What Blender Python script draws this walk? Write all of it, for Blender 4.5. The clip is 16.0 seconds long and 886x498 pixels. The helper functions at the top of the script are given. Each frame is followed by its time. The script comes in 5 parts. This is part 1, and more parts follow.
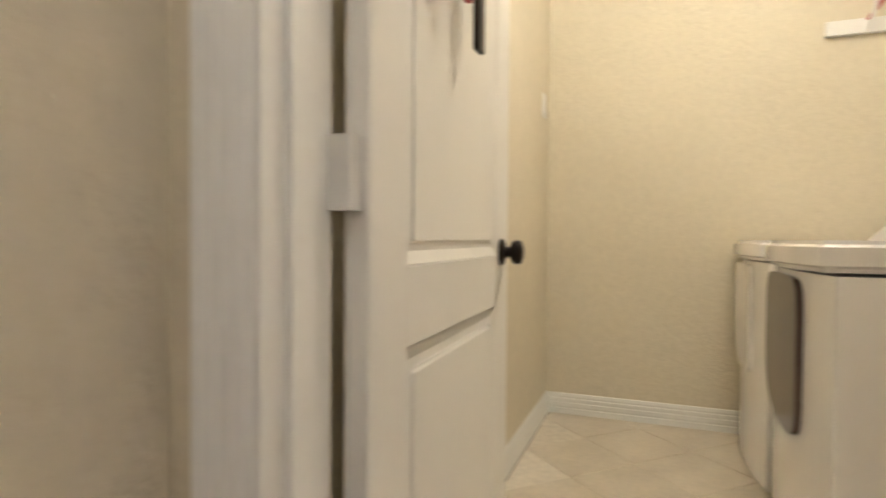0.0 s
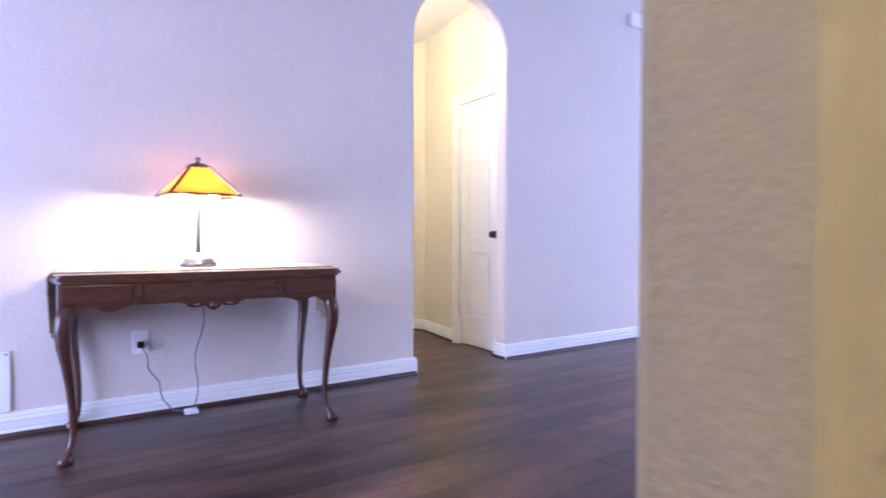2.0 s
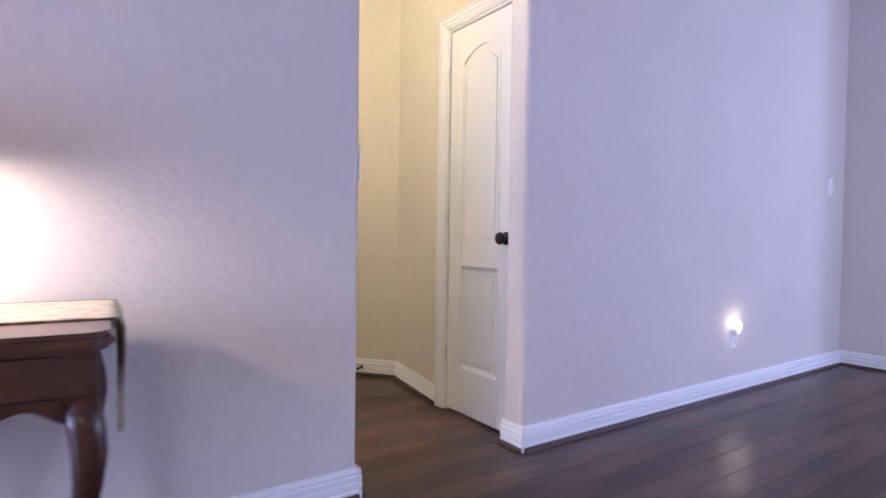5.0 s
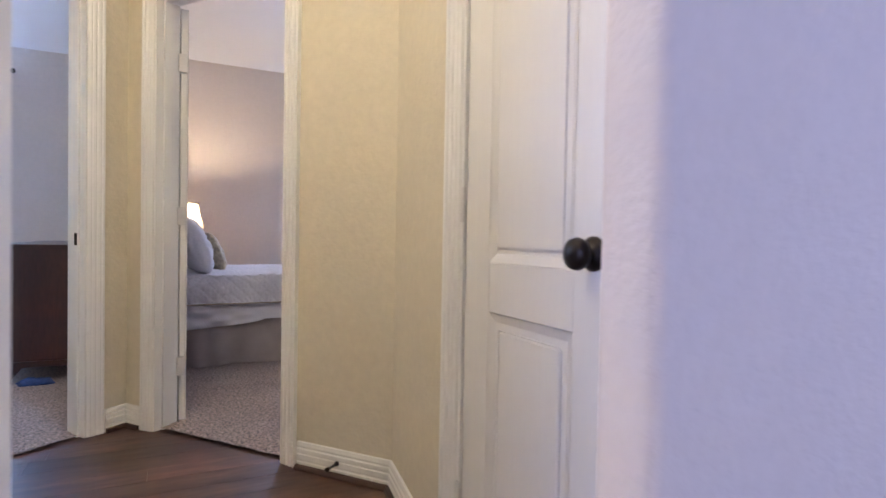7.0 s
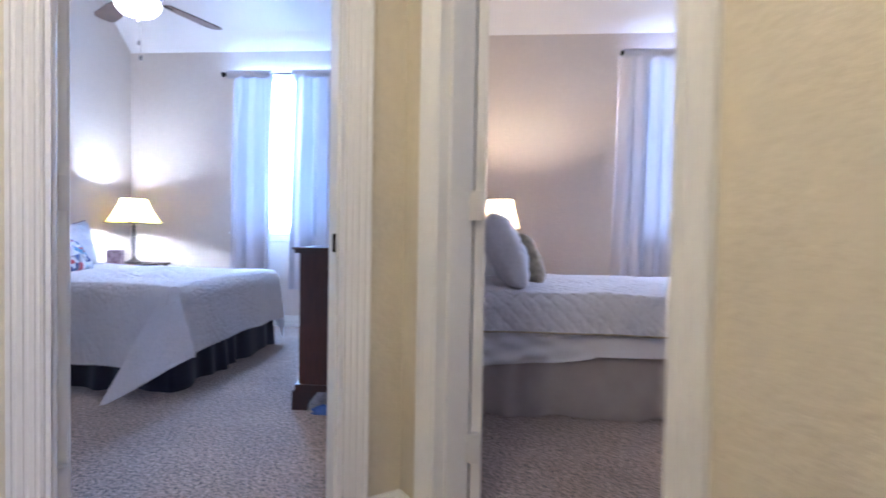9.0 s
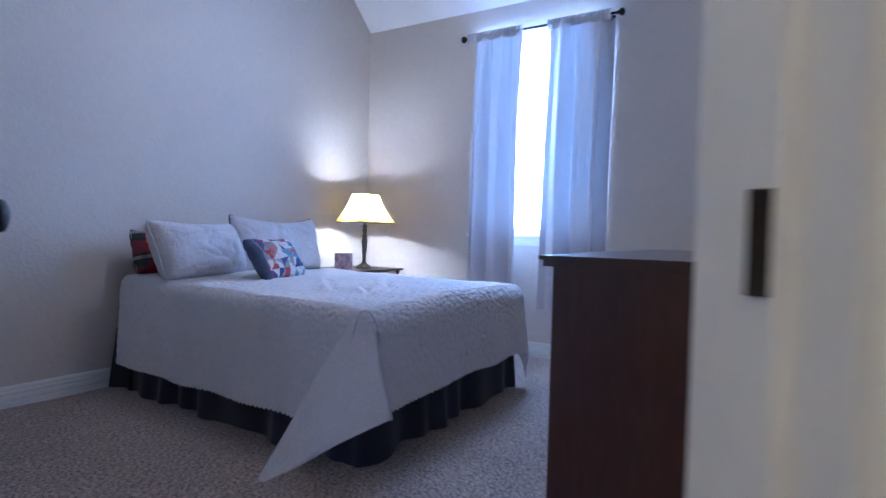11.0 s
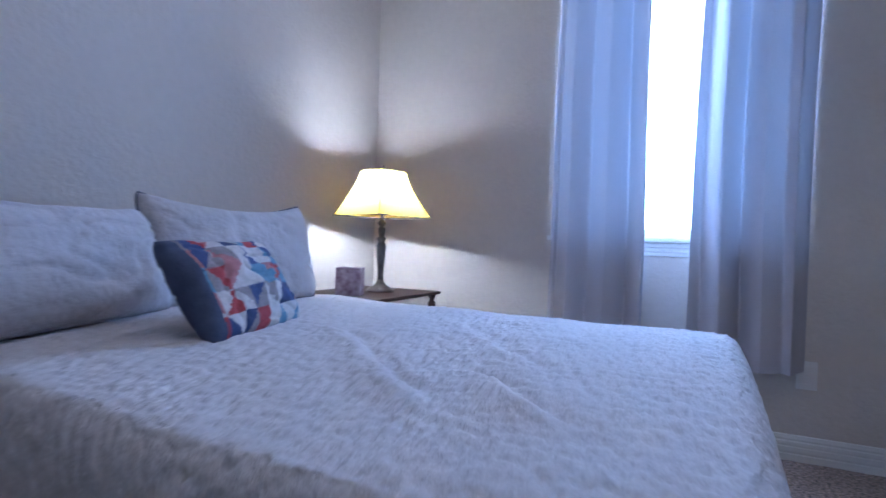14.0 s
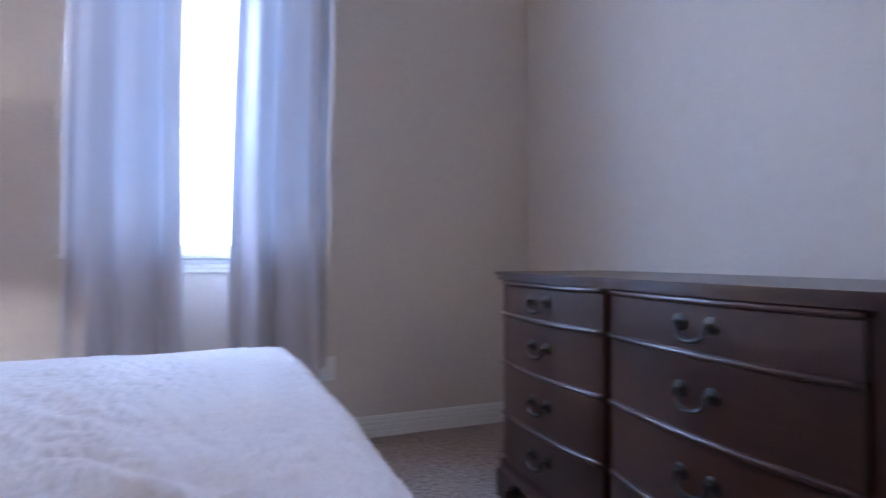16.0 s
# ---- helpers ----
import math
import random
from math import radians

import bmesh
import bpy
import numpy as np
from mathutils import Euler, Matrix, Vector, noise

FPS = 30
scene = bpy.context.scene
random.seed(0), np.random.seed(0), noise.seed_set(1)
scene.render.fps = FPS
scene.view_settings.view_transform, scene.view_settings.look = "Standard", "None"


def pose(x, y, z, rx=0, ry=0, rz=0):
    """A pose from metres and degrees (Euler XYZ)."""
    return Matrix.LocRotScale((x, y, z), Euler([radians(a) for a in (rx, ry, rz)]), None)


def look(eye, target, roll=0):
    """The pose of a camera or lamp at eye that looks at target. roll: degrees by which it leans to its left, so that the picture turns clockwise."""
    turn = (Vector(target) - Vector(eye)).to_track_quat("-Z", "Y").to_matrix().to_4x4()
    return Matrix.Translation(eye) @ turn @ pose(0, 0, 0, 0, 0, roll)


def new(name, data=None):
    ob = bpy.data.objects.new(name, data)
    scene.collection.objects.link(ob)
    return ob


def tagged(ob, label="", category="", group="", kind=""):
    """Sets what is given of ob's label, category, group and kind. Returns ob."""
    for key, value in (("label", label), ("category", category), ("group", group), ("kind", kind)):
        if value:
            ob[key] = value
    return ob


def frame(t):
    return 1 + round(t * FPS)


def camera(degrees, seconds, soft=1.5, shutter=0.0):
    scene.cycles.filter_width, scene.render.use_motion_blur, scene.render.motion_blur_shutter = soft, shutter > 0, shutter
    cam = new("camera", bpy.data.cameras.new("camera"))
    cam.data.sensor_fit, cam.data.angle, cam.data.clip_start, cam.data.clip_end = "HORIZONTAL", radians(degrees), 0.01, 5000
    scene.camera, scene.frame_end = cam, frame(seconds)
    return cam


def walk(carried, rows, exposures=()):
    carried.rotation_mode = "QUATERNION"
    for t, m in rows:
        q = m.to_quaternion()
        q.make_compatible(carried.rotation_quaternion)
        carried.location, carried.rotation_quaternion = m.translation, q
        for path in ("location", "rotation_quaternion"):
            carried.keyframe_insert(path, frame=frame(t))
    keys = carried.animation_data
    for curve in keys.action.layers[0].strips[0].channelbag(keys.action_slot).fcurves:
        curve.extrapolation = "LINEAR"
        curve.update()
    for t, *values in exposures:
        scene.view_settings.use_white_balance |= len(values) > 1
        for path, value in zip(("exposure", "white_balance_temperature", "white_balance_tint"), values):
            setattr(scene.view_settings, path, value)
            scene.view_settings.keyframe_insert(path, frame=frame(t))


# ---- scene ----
cam = camera(77.2, 16.0, shutter=0.5)

PATH = [
    (0, (0.562, 0.281, 0.924), (-0.155, 2.147, 0.886), 0.4),
    (0.5, (0.525, 0.178, 0.919), (-0.567, 1.853, 0.88), 0.8),
    (1, (0.459, 0.132, 0.921), (-0.881, 1.615, 0.869), 0.3),
    (1.5, (0.39, 0.088, 0.92), (-1.134, 1.382, 0.865), 0.2),
    (2, (0.263, 0.073, 0.9), (-1.399, 1.185, 0.855), 0.2),
    (2.5, (0.104, 0.134, 0.896), (-1.642, 1.108, 0.848), 0.4),
    (3, (-0.089, 0.232, 0.884), (-1.859, 1.163, 0.832), 0.5),
    (3.5, (-0.303, 0.373, 0.915), (-2.059, 1.33, 0.858), 0.7),
    (4, (-0.541, 0.582, 0.906), (-2.236, 1.641, 0.854), 0.7),
    (4.5, (-0.813, 0.821, 0.914), (-2.461, 1.953, 0.865), 0.8),
    (7, (-2.309, 2.113, 0.941), (-4.1, 3.004, 0.9), 1.0),
    (7.5, (-2.626, 2.257, 0.936), (-4.495, 2.967, 0.885), 0.8),
    (8, (-2.937, 2.367, 0.929), (-4.906, 2.715, 0.878), 0.8),
    (8.5, (-3.287, 2.327, 0.934), (-5.285, 2.421, 0.891), 1.1),
    (9, (-3.638, 2.233, 0.938), (-5.629, 2.046, 0.884), 1.0),
    (9.5, (-3.976, 2.172, 0.931), (-5.913, 1.676, 0.878), 1.1),
    (12, (-5.482, 1.328, 0.884), (-7.07, 0.113, 0.836), 1.6),
    (12.5, (-5.666, 1.107, 0.872), (-7.205, -0.17, 0.827), 1.6),
    (13, (-5.842, 0.866, 0.867), (-7.421, -0.362, 0.829), 1.6),
    (13.5, (-6.023, 0.606, 0.875), (-7.671, -0.527, 0.835), 1.9),
    (14, (-6.168, 0.399, 0.866), (-7.958, -0.494, 0.847), 1.8),
    (14.5, (-6.28, 0.224, 0.861), (-8.18, -0.401, 0.856), 1.8),
    (15, (-6.245, 0.164, 0.858), (-8.229, -0.09, 0.892), 1.3),
    (15.5, (-6.178, 0.235, 0.883), (-8.168, 0.428, 0.928), 0.9),
    (16, (-6.176, 0.235, 0.91), (-8.028, 0.989, 0.94), 0.1),
]
walk(cam, [(t, look(eye, target, roll)) for t, eye, target, roll in PATH],
     exposures=[(0, 0.58, 5950, 10), (0.5, 0.84, 6150, 9), (1.0, 1.12, 6050, 9), (1.5, 1.0, 6150, 9), (2.0, 0.86, 6300, 11), (2.5, 0.66, 6450, 12), (3.5, 0.38, 6550, 12),
                (4.5, 0.36, 6550, 11), (7.0, 0.38, 6600, 10), (8.0, 0.68, 6200, 9), (8.5, 0.56, 6200, 10), (9.5, 0.38, 5850, 8),
                (11.8, -0.64, 5750, 8), (13.2, -0.80, 5650, 8), (14.5, -0.55, 6200, 9), (15.0, -0.32, 6600, 10), (15.5, -0.36, 7000, 12), (16.0, -0.36, 7300, 14)])

# ---- world and lights ----
world = bpy.data.worlds.new("world")
scene.world = world
world.use_nodes = True
wn = world.node_tree.nodes
sky = wn.new("ShaderNodeTexSky")
sky.sky_type = "NISHITA"
sky.sun_disc = False
sky.sun_elevation, sky.sun_rotation = radians(35), radians(150)
world.node_tree.links.new(sky.outputs[0], wn["Background"].inputs[0])
wn["Background"].inputs[1].default_value = 0.08

sun = new("sun", bpy.data.lights.new("sun", "SUN"))
sun.data.energy, sun.data.angle, sun.data.color = 1.0, radians(12), (1, 0.95, 0.88)
sun.matrix_world = look((10, -20, 20), (0, 0, 0))


def area(name, eye, target, w, h, watts, color):
    ob = new(name, bpy.data.lights.new(name, "AREA"))
    ob.data.shape, ob.data.size, ob.data.size_y = "RECTANGLE", w, h
    ob.data.energy, ob.data.color = watts, color
    ob.matrix_world = look(eye, target)
    return ob


def bulb(name, at, watts, color, radius=0.03):
    ob = new(name, bpy.data.lights.new(name, "POINT"))
    ob.data.energy, ob.data.color, ob.data.shadow_soft_size = watts, color, radius
    ob.location = at
    return ob


area("daylight_living", (-1.1, -2.93, 1.15), (-1.5, 0, 0.85), 2.4, 2.0, 165, (0.36, 0.45, 1.0))
area("daylight_east", (2.16, 5.5, 1.65), (-2, 5.2, 1.4), 2.5, 1.6, 115, (0.44, 0.52, 1.0))
# added fill with no window behind it, brightens the living room's far end
area("fill_kitchen", (0.6, 9.3, 1.6), (-1.2, 4, 1.2), 2.6, 2.2, 150, (0.44, 0.52, 1.0))
area("daylight_bedroom", (-8.93, 0.16, 1.7), (-6, 0.16, 1.2), 0.86, 1.45, 230, (0.26, 0.48, 1.0))
area("daylight_guest", (-8.93, 4.04, 1.75), (-6, 4.0, 1.2), 0.94, 1.55, 200, (0.46, 0.58, 1.0))
bulb("bulb_console", (-2.66, 0.588, 1.105), 60, (1.0, 0.86, 0.86), 0.04)
for z, watts in ((1.085, 26), (1.165, 19)):       # the two ends of a long spiral bulb
    bulb("bulb_bedside", (-8.48, -1.095, z), watts, (0.72, 0.80, 1.0), 0.02)
bulb("bulb_guest", (-8.15, 2.27, 1.15), 42, (1.0, 0.78, 0.58), 0.03)
bulb("bulb_fan", (-6.98, -0.04, 2.20), 15, (0.85, 0.78, 0.95), 0.08)
bulb("bulb_nightlight", (-2.80, 4.415, 0.42), 0.25, (1.0, 0.86, 0.72), 0.015)
bulb("bulb_hall", (-3.35, 1.70, 2.42), 32, (1.0, 0.90, 0.76), 0.10)
bulb("bulb_laundry", (0.85, 1.9, 2.45), 33, (1.0, 0.88, 0.68), 0.12)
# unseen fill without a fitting, added to lift the walls by the laundry door
bulb("fill_passage", (1.0, -0.1, 2.45), 17, (1.0, 0.92, 0.80), 0.12)


# ---- materials ----
def material(name, color, rough=0.6, metal=0.0, var=0.12, scale=6.0, fine=0.0, fine_scale=120.0, bump=0.0,
             bump_scale=80.0, stretch=(1, 1, 1), sheen=0.0, tint=None, obj_random=0.0, coat=0.0, deep=0.004):
    """Principled surface with broad stains, fine grain and fine relief, all in metres."""
    m = bpy.data.materials.new(name)
    m.use_nodes = True
    n, l = m.node_tree.nodes, m.node_tree.links
    p = n["Principled BSDF"]
    p.inputs["Roughness"].default_value = rough
    p.inputs["Metallic"].default_value = metal
    p.inputs["Sheen Weight"].default_value = sheen
    p.inputs["Coat Weight"].default_value = coat
    geo = n.new("ShaderNodeNewGeometry")
    mp = n.new("ShaderNodeMapping")
    mp.inputs["Scale"].default_value = stretch
    l.new(geo.outputs["Position"], mp.inputs["Vector"])
    noise_a = n.new("ShaderNodeTexNoise")
    noise_a.inputs["Scale"].default_value = scale
    noise_a.inputs["Detail"].default_value = 5
    l.new(mp.outputs[0], noise_a.inputs["Vector"])
    ramp = n.new("ShaderNodeValToRGB")
    dark = tint or tuple(c * (1 - var) for c in color)
    light = tuple(min(1, c * (1 + var * 0.6)) for c in color)
    ramp.color_ramp.elements[0].position, ramp.color_ramp.elements[1].position = 0.3, 0.7
    ramp.color_ramp.elements[0].color = (*dark, 1)
    ramp.color_ramp.elements[1].color = (*light, 1)
    l.new(noise_a.outputs["Fac"], ramp.inputs[0])
    out = ramp.outputs[0]
    if fine:
        noise_b = n.new("ShaderNodeTexNoise")
        noise_b.inputs["Scale"].default_value = fine_scale
        noise_b.inputs["Detail"].default_value = 3
        l.new(mp.outputs[0], noise_b.inputs["Vector"])
        mr = n.new("ShaderNodeMapRange")
        mr.inputs[1].default_value, mr.inputs[2].default_value = 0.3, 0.7
        mr.inputs[3].default_value, mr.inputs[4].default_value = 1 - fine, 1 + fine
        l.new(noise_b.outputs["Fac"], mr.inputs[0])
        mx = n.new("ShaderNodeVectorMath")
        mx.operation = "SCALE"
        l.new(out, mx.inputs[0])
        l.new(mr.outputs[0], mx.inputs["Scale"])
        out = mx.outputs[0]
    if obj_random:
        info = n.new("ShaderNodeObjectInfo")
        mr = n.new("ShaderNodeMapRange")
        mr.inputs[3].default_value, mr.inputs[4].default_value = 1 - obj_random, 1 + obj_random
        l.new(info.outputs["Random"], mr.inputs[0])
        mx = n.new("ShaderNodeVectorMath")
        mx.operation = "SCALE"
        l.new(out, mx.inputs[0])
        l.new(mr.outputs[0], mx.inputs["Scale"])
        out = mx.outputs[0]
    l.new(out, p.inputs["Base Color"])
    if bump:
        noise_c = n.new("ShaderNodeTexNoise")
        noise_c.inputs["Scale"].default_value = bump_scale
        noise_c.inputs["Detail"].default_value = 3
        l.new(mp.outputs[0], noise_c.inputs["Vector"])
        b = n.new("ShaderNodeBump")
        b.inputs["Strength"].default_value = bump
        b.inputs["Distance"].default_value = deep
        l.new(noise_c.outputs["Fac"], b.inputs["Height"])
        l.new(b.outputs[0], p.inputs["Normal"])
    return m


def translucent(name, color, through_color, mix, rough=0.8, scale=9.0, var=0.2):
    m = material(name, color, rough, var=var, scale=scale, fine=0.05, fine_scale=260, bump=0.1, bump_scale=300)
    n, l = m.node_tree.nodes, m.node_tree.links
    t = n.new("ShaderNodeBsdfTranslucent")
    t.inputs[0].default_value = (*through_color, 1)
    s = n.new("ShaderNodeMixShader")
    s.inputs[0].default_value = mix
    l.new(n["Principled BSDF"].outputs[0], s.inputs[1])
    l.new(t.outputs[0], s.inputs[2])
    l.new(s.outputs[0], n["Material Output"].inputs[0])
    return m


def glow(name, color, strength):
    m = bpy.data.materials.new(name)
    m.use_nodes = True
    p = m.node_tree.nodes["Principled BSDF"]
    p.inputs["Base Color"].default_value = (*color, 1)
    p.inputs["Emission Color"].default_value = (*color, 1)
    p.inputs["Emission Strength"].default_value = strength
    return m


WALL = material("wall_paint", (0.66, 0.59, 0.52), 0.75, var=0.04, scale=1.3, fine=0.02, fine_scale=30, bump=0.7, bump_scale=60)
WALL_HALL = material("wall_paint_hall", (0.67, 0.605, 0.47), 0.75, var=0.04, scale=1.3, fine=0.03, fine_scale=30, bump=0.65, bump_scale=60)
CEIL = material("ceiling_paint", (0.80, 0.79, 0.78), 0.85, var=0.03, scale=2, bump=0.4, bump_scale=90)
TRIM = material("trim_paint", (0.80, 0.79, 0.75), 0.38, var=0.03, scale=3, fine=0.015, fine_scale=60, bump=0.05, bump_scale=25)
DOOR = material("door_paint", (0.79, 0.77, 0.72), 0.36, var=0.03, scale=2, fine=0.01, fine_scale=90, bump=0.05, bump_scale=160, stretch=(1, 1, 0.15))
FLOOR = material("dark_floorboards", (0.084, 0.040, 0.027), 0.33, var=0.75, scale=7, fine=0.30, fine_scale=40, bump=0.35, bump_scale=16, stretch=(1, 0.22, 1), obj_random=0.3)
SHOE = material("brown_shoe_moulding", (0.055, 0.026, 0.018), 0.35, var=0.3, scale=8)
CARPET = material("beige_carpet", (0.29, 0.21, 0.17), 0.98, var=0.16, scale=2.2, fine=0.9, fine_scale=75, bump=1.0, bump_scale=90, sheen=0.3)
TILE = material("cream_tile", (0.62, 0.55, 0.44), 0.32, var=0.1, scale=5, fine=0.04, fine_scale=40, obj_random=0.05)
GROUT = material("pale_grout", (0.70, 0.64, 0.54), 0.9, var=0.1, scale=30)
MAHOGANY = material("mahogany", (0.044, 0.015, 0.010), 0.33, var=0.4, scale=5, fine=0.15, fine_scale=60, stretch=(0.25, 1, 1), coat=0.2)
MAHOGANY_END = material("mahogany_side", (0.050, 0.017, 0.013), 0.30, var=0.35, scale=4, fine=0.18, fine_scale=60, stretch=(1, 1, 0.2))
WALNUT = material("walnut_table", (0.082, 0.030, 0.018), 0.27, var=0.4, scale=5, fine=0.2, fine_scale=60, bump=0.05, bump_scale=60, stretch=(1, 0.2, 1), coat=0.25)
BLACK_METAL = material("oil_rubbed_bronze", (0.022, 0.017, 0.015), 0.35, metal=0.7, var=0.3, scale=20)
BRONZE = material("brushed_bronze", (0.23, 0.16, 0.13), 0.34, metal=0.9, var=0.2, scale=20)
PEWTER = material("dark_pewter", (0.20, 0.19, 0.19), 0.28, metal=0.9, var=0.3, scale=30)
BRASS = material("aged_brass", (0.055, 0.050, 0.046), 0.42, metal=0.9, var=0.3, scale=30)
HINGE = material("painted_hinge", (0.72, 0.70, 0.66), 0.4, var=0.06, scale=20)
GAP = material("dark_backing", (0.09, 0.06, 0.045), 0.8, var=0.2)
PLASTIC = material("white_plastic", (0.80, 0.79, 0.77), 0.35, var=0.02)
ENAMEL = material("white_enamel", (0.82, 0.80, 0.78), 0.16, var=0.02, coat=0.5)
SMOKED = material("smoked_door", (0.085, 0.058, 0.048), 0.18, var=0.15, scale=5)
CORD = material("grey_cord", (0.10, 0.10, 0.12), 0.6)
QUILT = material("pale_quilt", (0.69, 0.64, 0.63), 0.92, var=0.06, scale=3, fine=0.07, fine_scale=130, bump=0.9, bump_scale=55, stretch=(0.55, 1.5, 1), sheen=0.25, deep=0.006)
SHAM = material("linen_sham", (0.58, 0.55, 0.56), 0.92, var=0.06, scale=6, fine=0.05, fine_scale=260, bump=0.9, bump_scale=38, sheen=0.2, deep=0.010)
NAVY = material("navy_bedskirt", (0.018, 0.018, 0.035), 0.9, var=0.3, scale=8, fine=0.1, fine_scale=200, sheen=0.2)
TAUPE = material("taupe_bedskirt", (0.34, 0.29, 0.27), 0.9, var=0.1, scale=8, fine=0.06, fine_scale=200, sheen=0.2)
SHEET = material("white_sheet", (0.68, 0.65, 0.66), 0.9, var=0.05, scale=8, bump=0.2, bump_scale=50)
MATELASSE = material("white_matelasse", (0.66, 0.63, 0.64), 0.9, var=0.06, scale=8, fine=0.06, fine_scale=70, bump=0.5, bump_scale=45, sheen=0.2)
BROCADE = material("gold_brocade", (0.46, 0.37, 0.22), 0.8, var=0.45, scale=26, fine=0.15, fine_scale=120, bump=0.3, bump_scale=120, sheen=0.2)
GOLD_FAB = material("gold_chenille", (0.40, 0.33, 0.22), 0.9, var=0.4, scale=40, bump=0.6, bump_scale=90, sheen=0.3)
CURTAIN = translucent("grey_curtain", (0.56, 0.53, 0.55), (0.62, 0.72, 0.85), 0.016, var=0.03, scale=3)
CURTAIN_SHEER = translucent("sheer_curtain", (0.66, 0.64, 0.67), (0.70, 0.80, 0.92), 0.014, var=0.03, scale=3)
SHADE = translucent("cream_shade", (0.62, 0.50, 0.27), (1.0, 0.63, 0.09), 0.9, var=0.03)
SHADE_G = translucent("pale_shade", (0.78, 0.70, 0.58), (1.0, 0.78, 0.50), 0.25, var=0.05)
MICA = translucent("amber_mica", (0.62, 0.34, 0.06), (1.0, 0.60, 0.17), 0.6, rough=0.35, scale=14, var=0.5)
FROST = glow("frosted_bowl", (1.0, 0.97, 0.92), 9.0)
BULB = glow("lit_bulb", (1.0, 0.92, 0.85), 12.0)
NIGHT = glow("nightlight_lens", (1.0, 0.85, 0.7), 11.0)
OUTSIDE = glow("bright_daylight", (0.86, 0.94, 1.0), 6.0)
GLASS = bpy.data.materials.new("window_glass")
GLASS.use_nodes = True
GLASS.node_tree.nodes["Principled BSDF"].inputs["Transmission Weight"].default_value = 1
GLASS.node_tree.nodes["Principled BSDF"].inputs["Roughness"].default_value = 0
GLASS.node_tree.nodes["Principled BSDF"].inputs["IOR"].default_value = 1.1
FAN_WOOD = material("dark_fan_blade", (0.10, 0.065, 0.055), 0.4, var=0.3, scale=8)
OAK = material("oak_cabinet", (0.33, 0.17, 0.08), 0.4, var=0.3, scale=6, fine=0.1, fine_scale=80, stretch=(1, 1, 0.2))
PURPLE_BOX = material("floral_box", (0.22, 0.13, 0.18), 0.6, tint=(0.55, 0.45, 0.52), scale=38, fine=0.1)
RED = material("red_fabric", (0.42, 0.05, 0.04), 0.8, var=0.2, scale=20)


# ---- building helpers ----
def link_mesh(name, bm, mat, smooth=False):
    me = bpy.data.meshes.new(name)
    bm.to_mesh(me)
    bm.free()
    for m in (mat if isinstance(mat, (list, tuple)) else [mat]):
        me.materials.append(m)
    if smooth:
        for p in me.polygons:
            p.use_smooth = True
    return new(name, me)


def part(name, bm, mat, parent, label="", smooth=False):
    ob = link_mesh(name, bm, mat, smooth)
    ob.parent = parent
    return tagged(ob, label) if label else ob


def thing(name, m, label, category, group="", kind=""):
    ob = new(name)
    ob.matrix_world = m
    return tagged(ob, label, category, group, kind)


def structure(name, bm, mat, label="", smooth=False, category=""):
    return tagged(link_mesh(name, bm, mat, smooth), label, category, kind="structure")


def box(bm, x0, x1, y0, y1, z0, z1, bevel=0.0, m=None, seg=2):
    r = bmesh.ops.create_cube(bm, size=1)
    vs = r["verts"]
    for v in vs:
        v.co = Vector((x0 if v.co.x < 0 else x1, y0 if v.co.y < 0 else y1, z0 if v.co.z < 0 else z1))
    if bevel:
        es = list({e for v in vs for e in v.link_edges})
        r2 = bmesh.ops.bevel(bm, geom=es, offset=bevel, segments=seg, affect="EDGES", profile=0.6)
        vs = list({v for f in r2["faces"] for v in f.verts} | {v for v in vs if v.is_valid})
    if m is not None:
        bmesh.ops.transform(bm, matrix=m, verts=vs)
    return vs


def boxes(*specs, bevel=0.0, m=None):
    bm = bmesh.new()
    for s in specs:
        box(bm, *s, bevel=bevel, m=m)
    return bm


def lathe(profile, n=28, m=None, bm=None, square=False):
    """Surface of revolution about z from (radius, height) pairs."""
    bm = bm or bmesh.new()
    rings = []
    for r, z in profile:
        ring = []
        for i in range(n):
            a = 2 * math.pi * (i + 0.5) / n
            k = r / max(abs(math.cos(a)), abs(math.sin(a))) if square else r
            ring.append(bm.verts.new((k * math.cos(a), k * math.sin(a), z)))
        rings.append(ring)
    for a, b in zip(rings, rings[1:]):
        for i in range(n):
            bm.faces.new((a[i], a[(i + 1) % n], b[(i + 1) % n], b[i]))
    if profile[0][0] > 1e-4:
        bm.faces.new(rings[0][::-1])
    if profile[-1][0] > 1e-4:
        bm.faces.new(rings[-1])
    if m is not None:
        bmesh.ops.transform(bm, matrix=m, verts=[v for r in rings for v in r])
    return bm


def tube(points, radius, n=10, bm=None):
    """Round bar along points; radius is one number or one for each point."""
    bm = bm or bmesh.new()
    pts = [Vector(p) for p in points]
    rad = radius if isinstance(radius, (list, tuple)) else [radius] * len(pts)
    rings = []
    for i, p in enumerate(pts):
        d = (pts[min(i + 1, len(pts) - 1)] - pts[max(i - 1, 0)]).normalized()
        side = d.cross(Vector((0.31, 0.87, 0.11))).normalized()
        up = d.cross(side)
        rings.append([bm.verts.new(p + rad[i] * (math.cos(2 * math.pi * k / n) * side + math.sin(2 * math.pi * k / n) * up)) for k in range(n)])
    for a, b in zip(rings, rings[1:]):
        for k in range(n):
            bm.faces.new((a[k], a[(k + 1) % n], b[(k + 1) % n], b[k]))
    bm.faces.new(rings[0][::-1])
    bm.faces.new(rings[-1])
    return bm


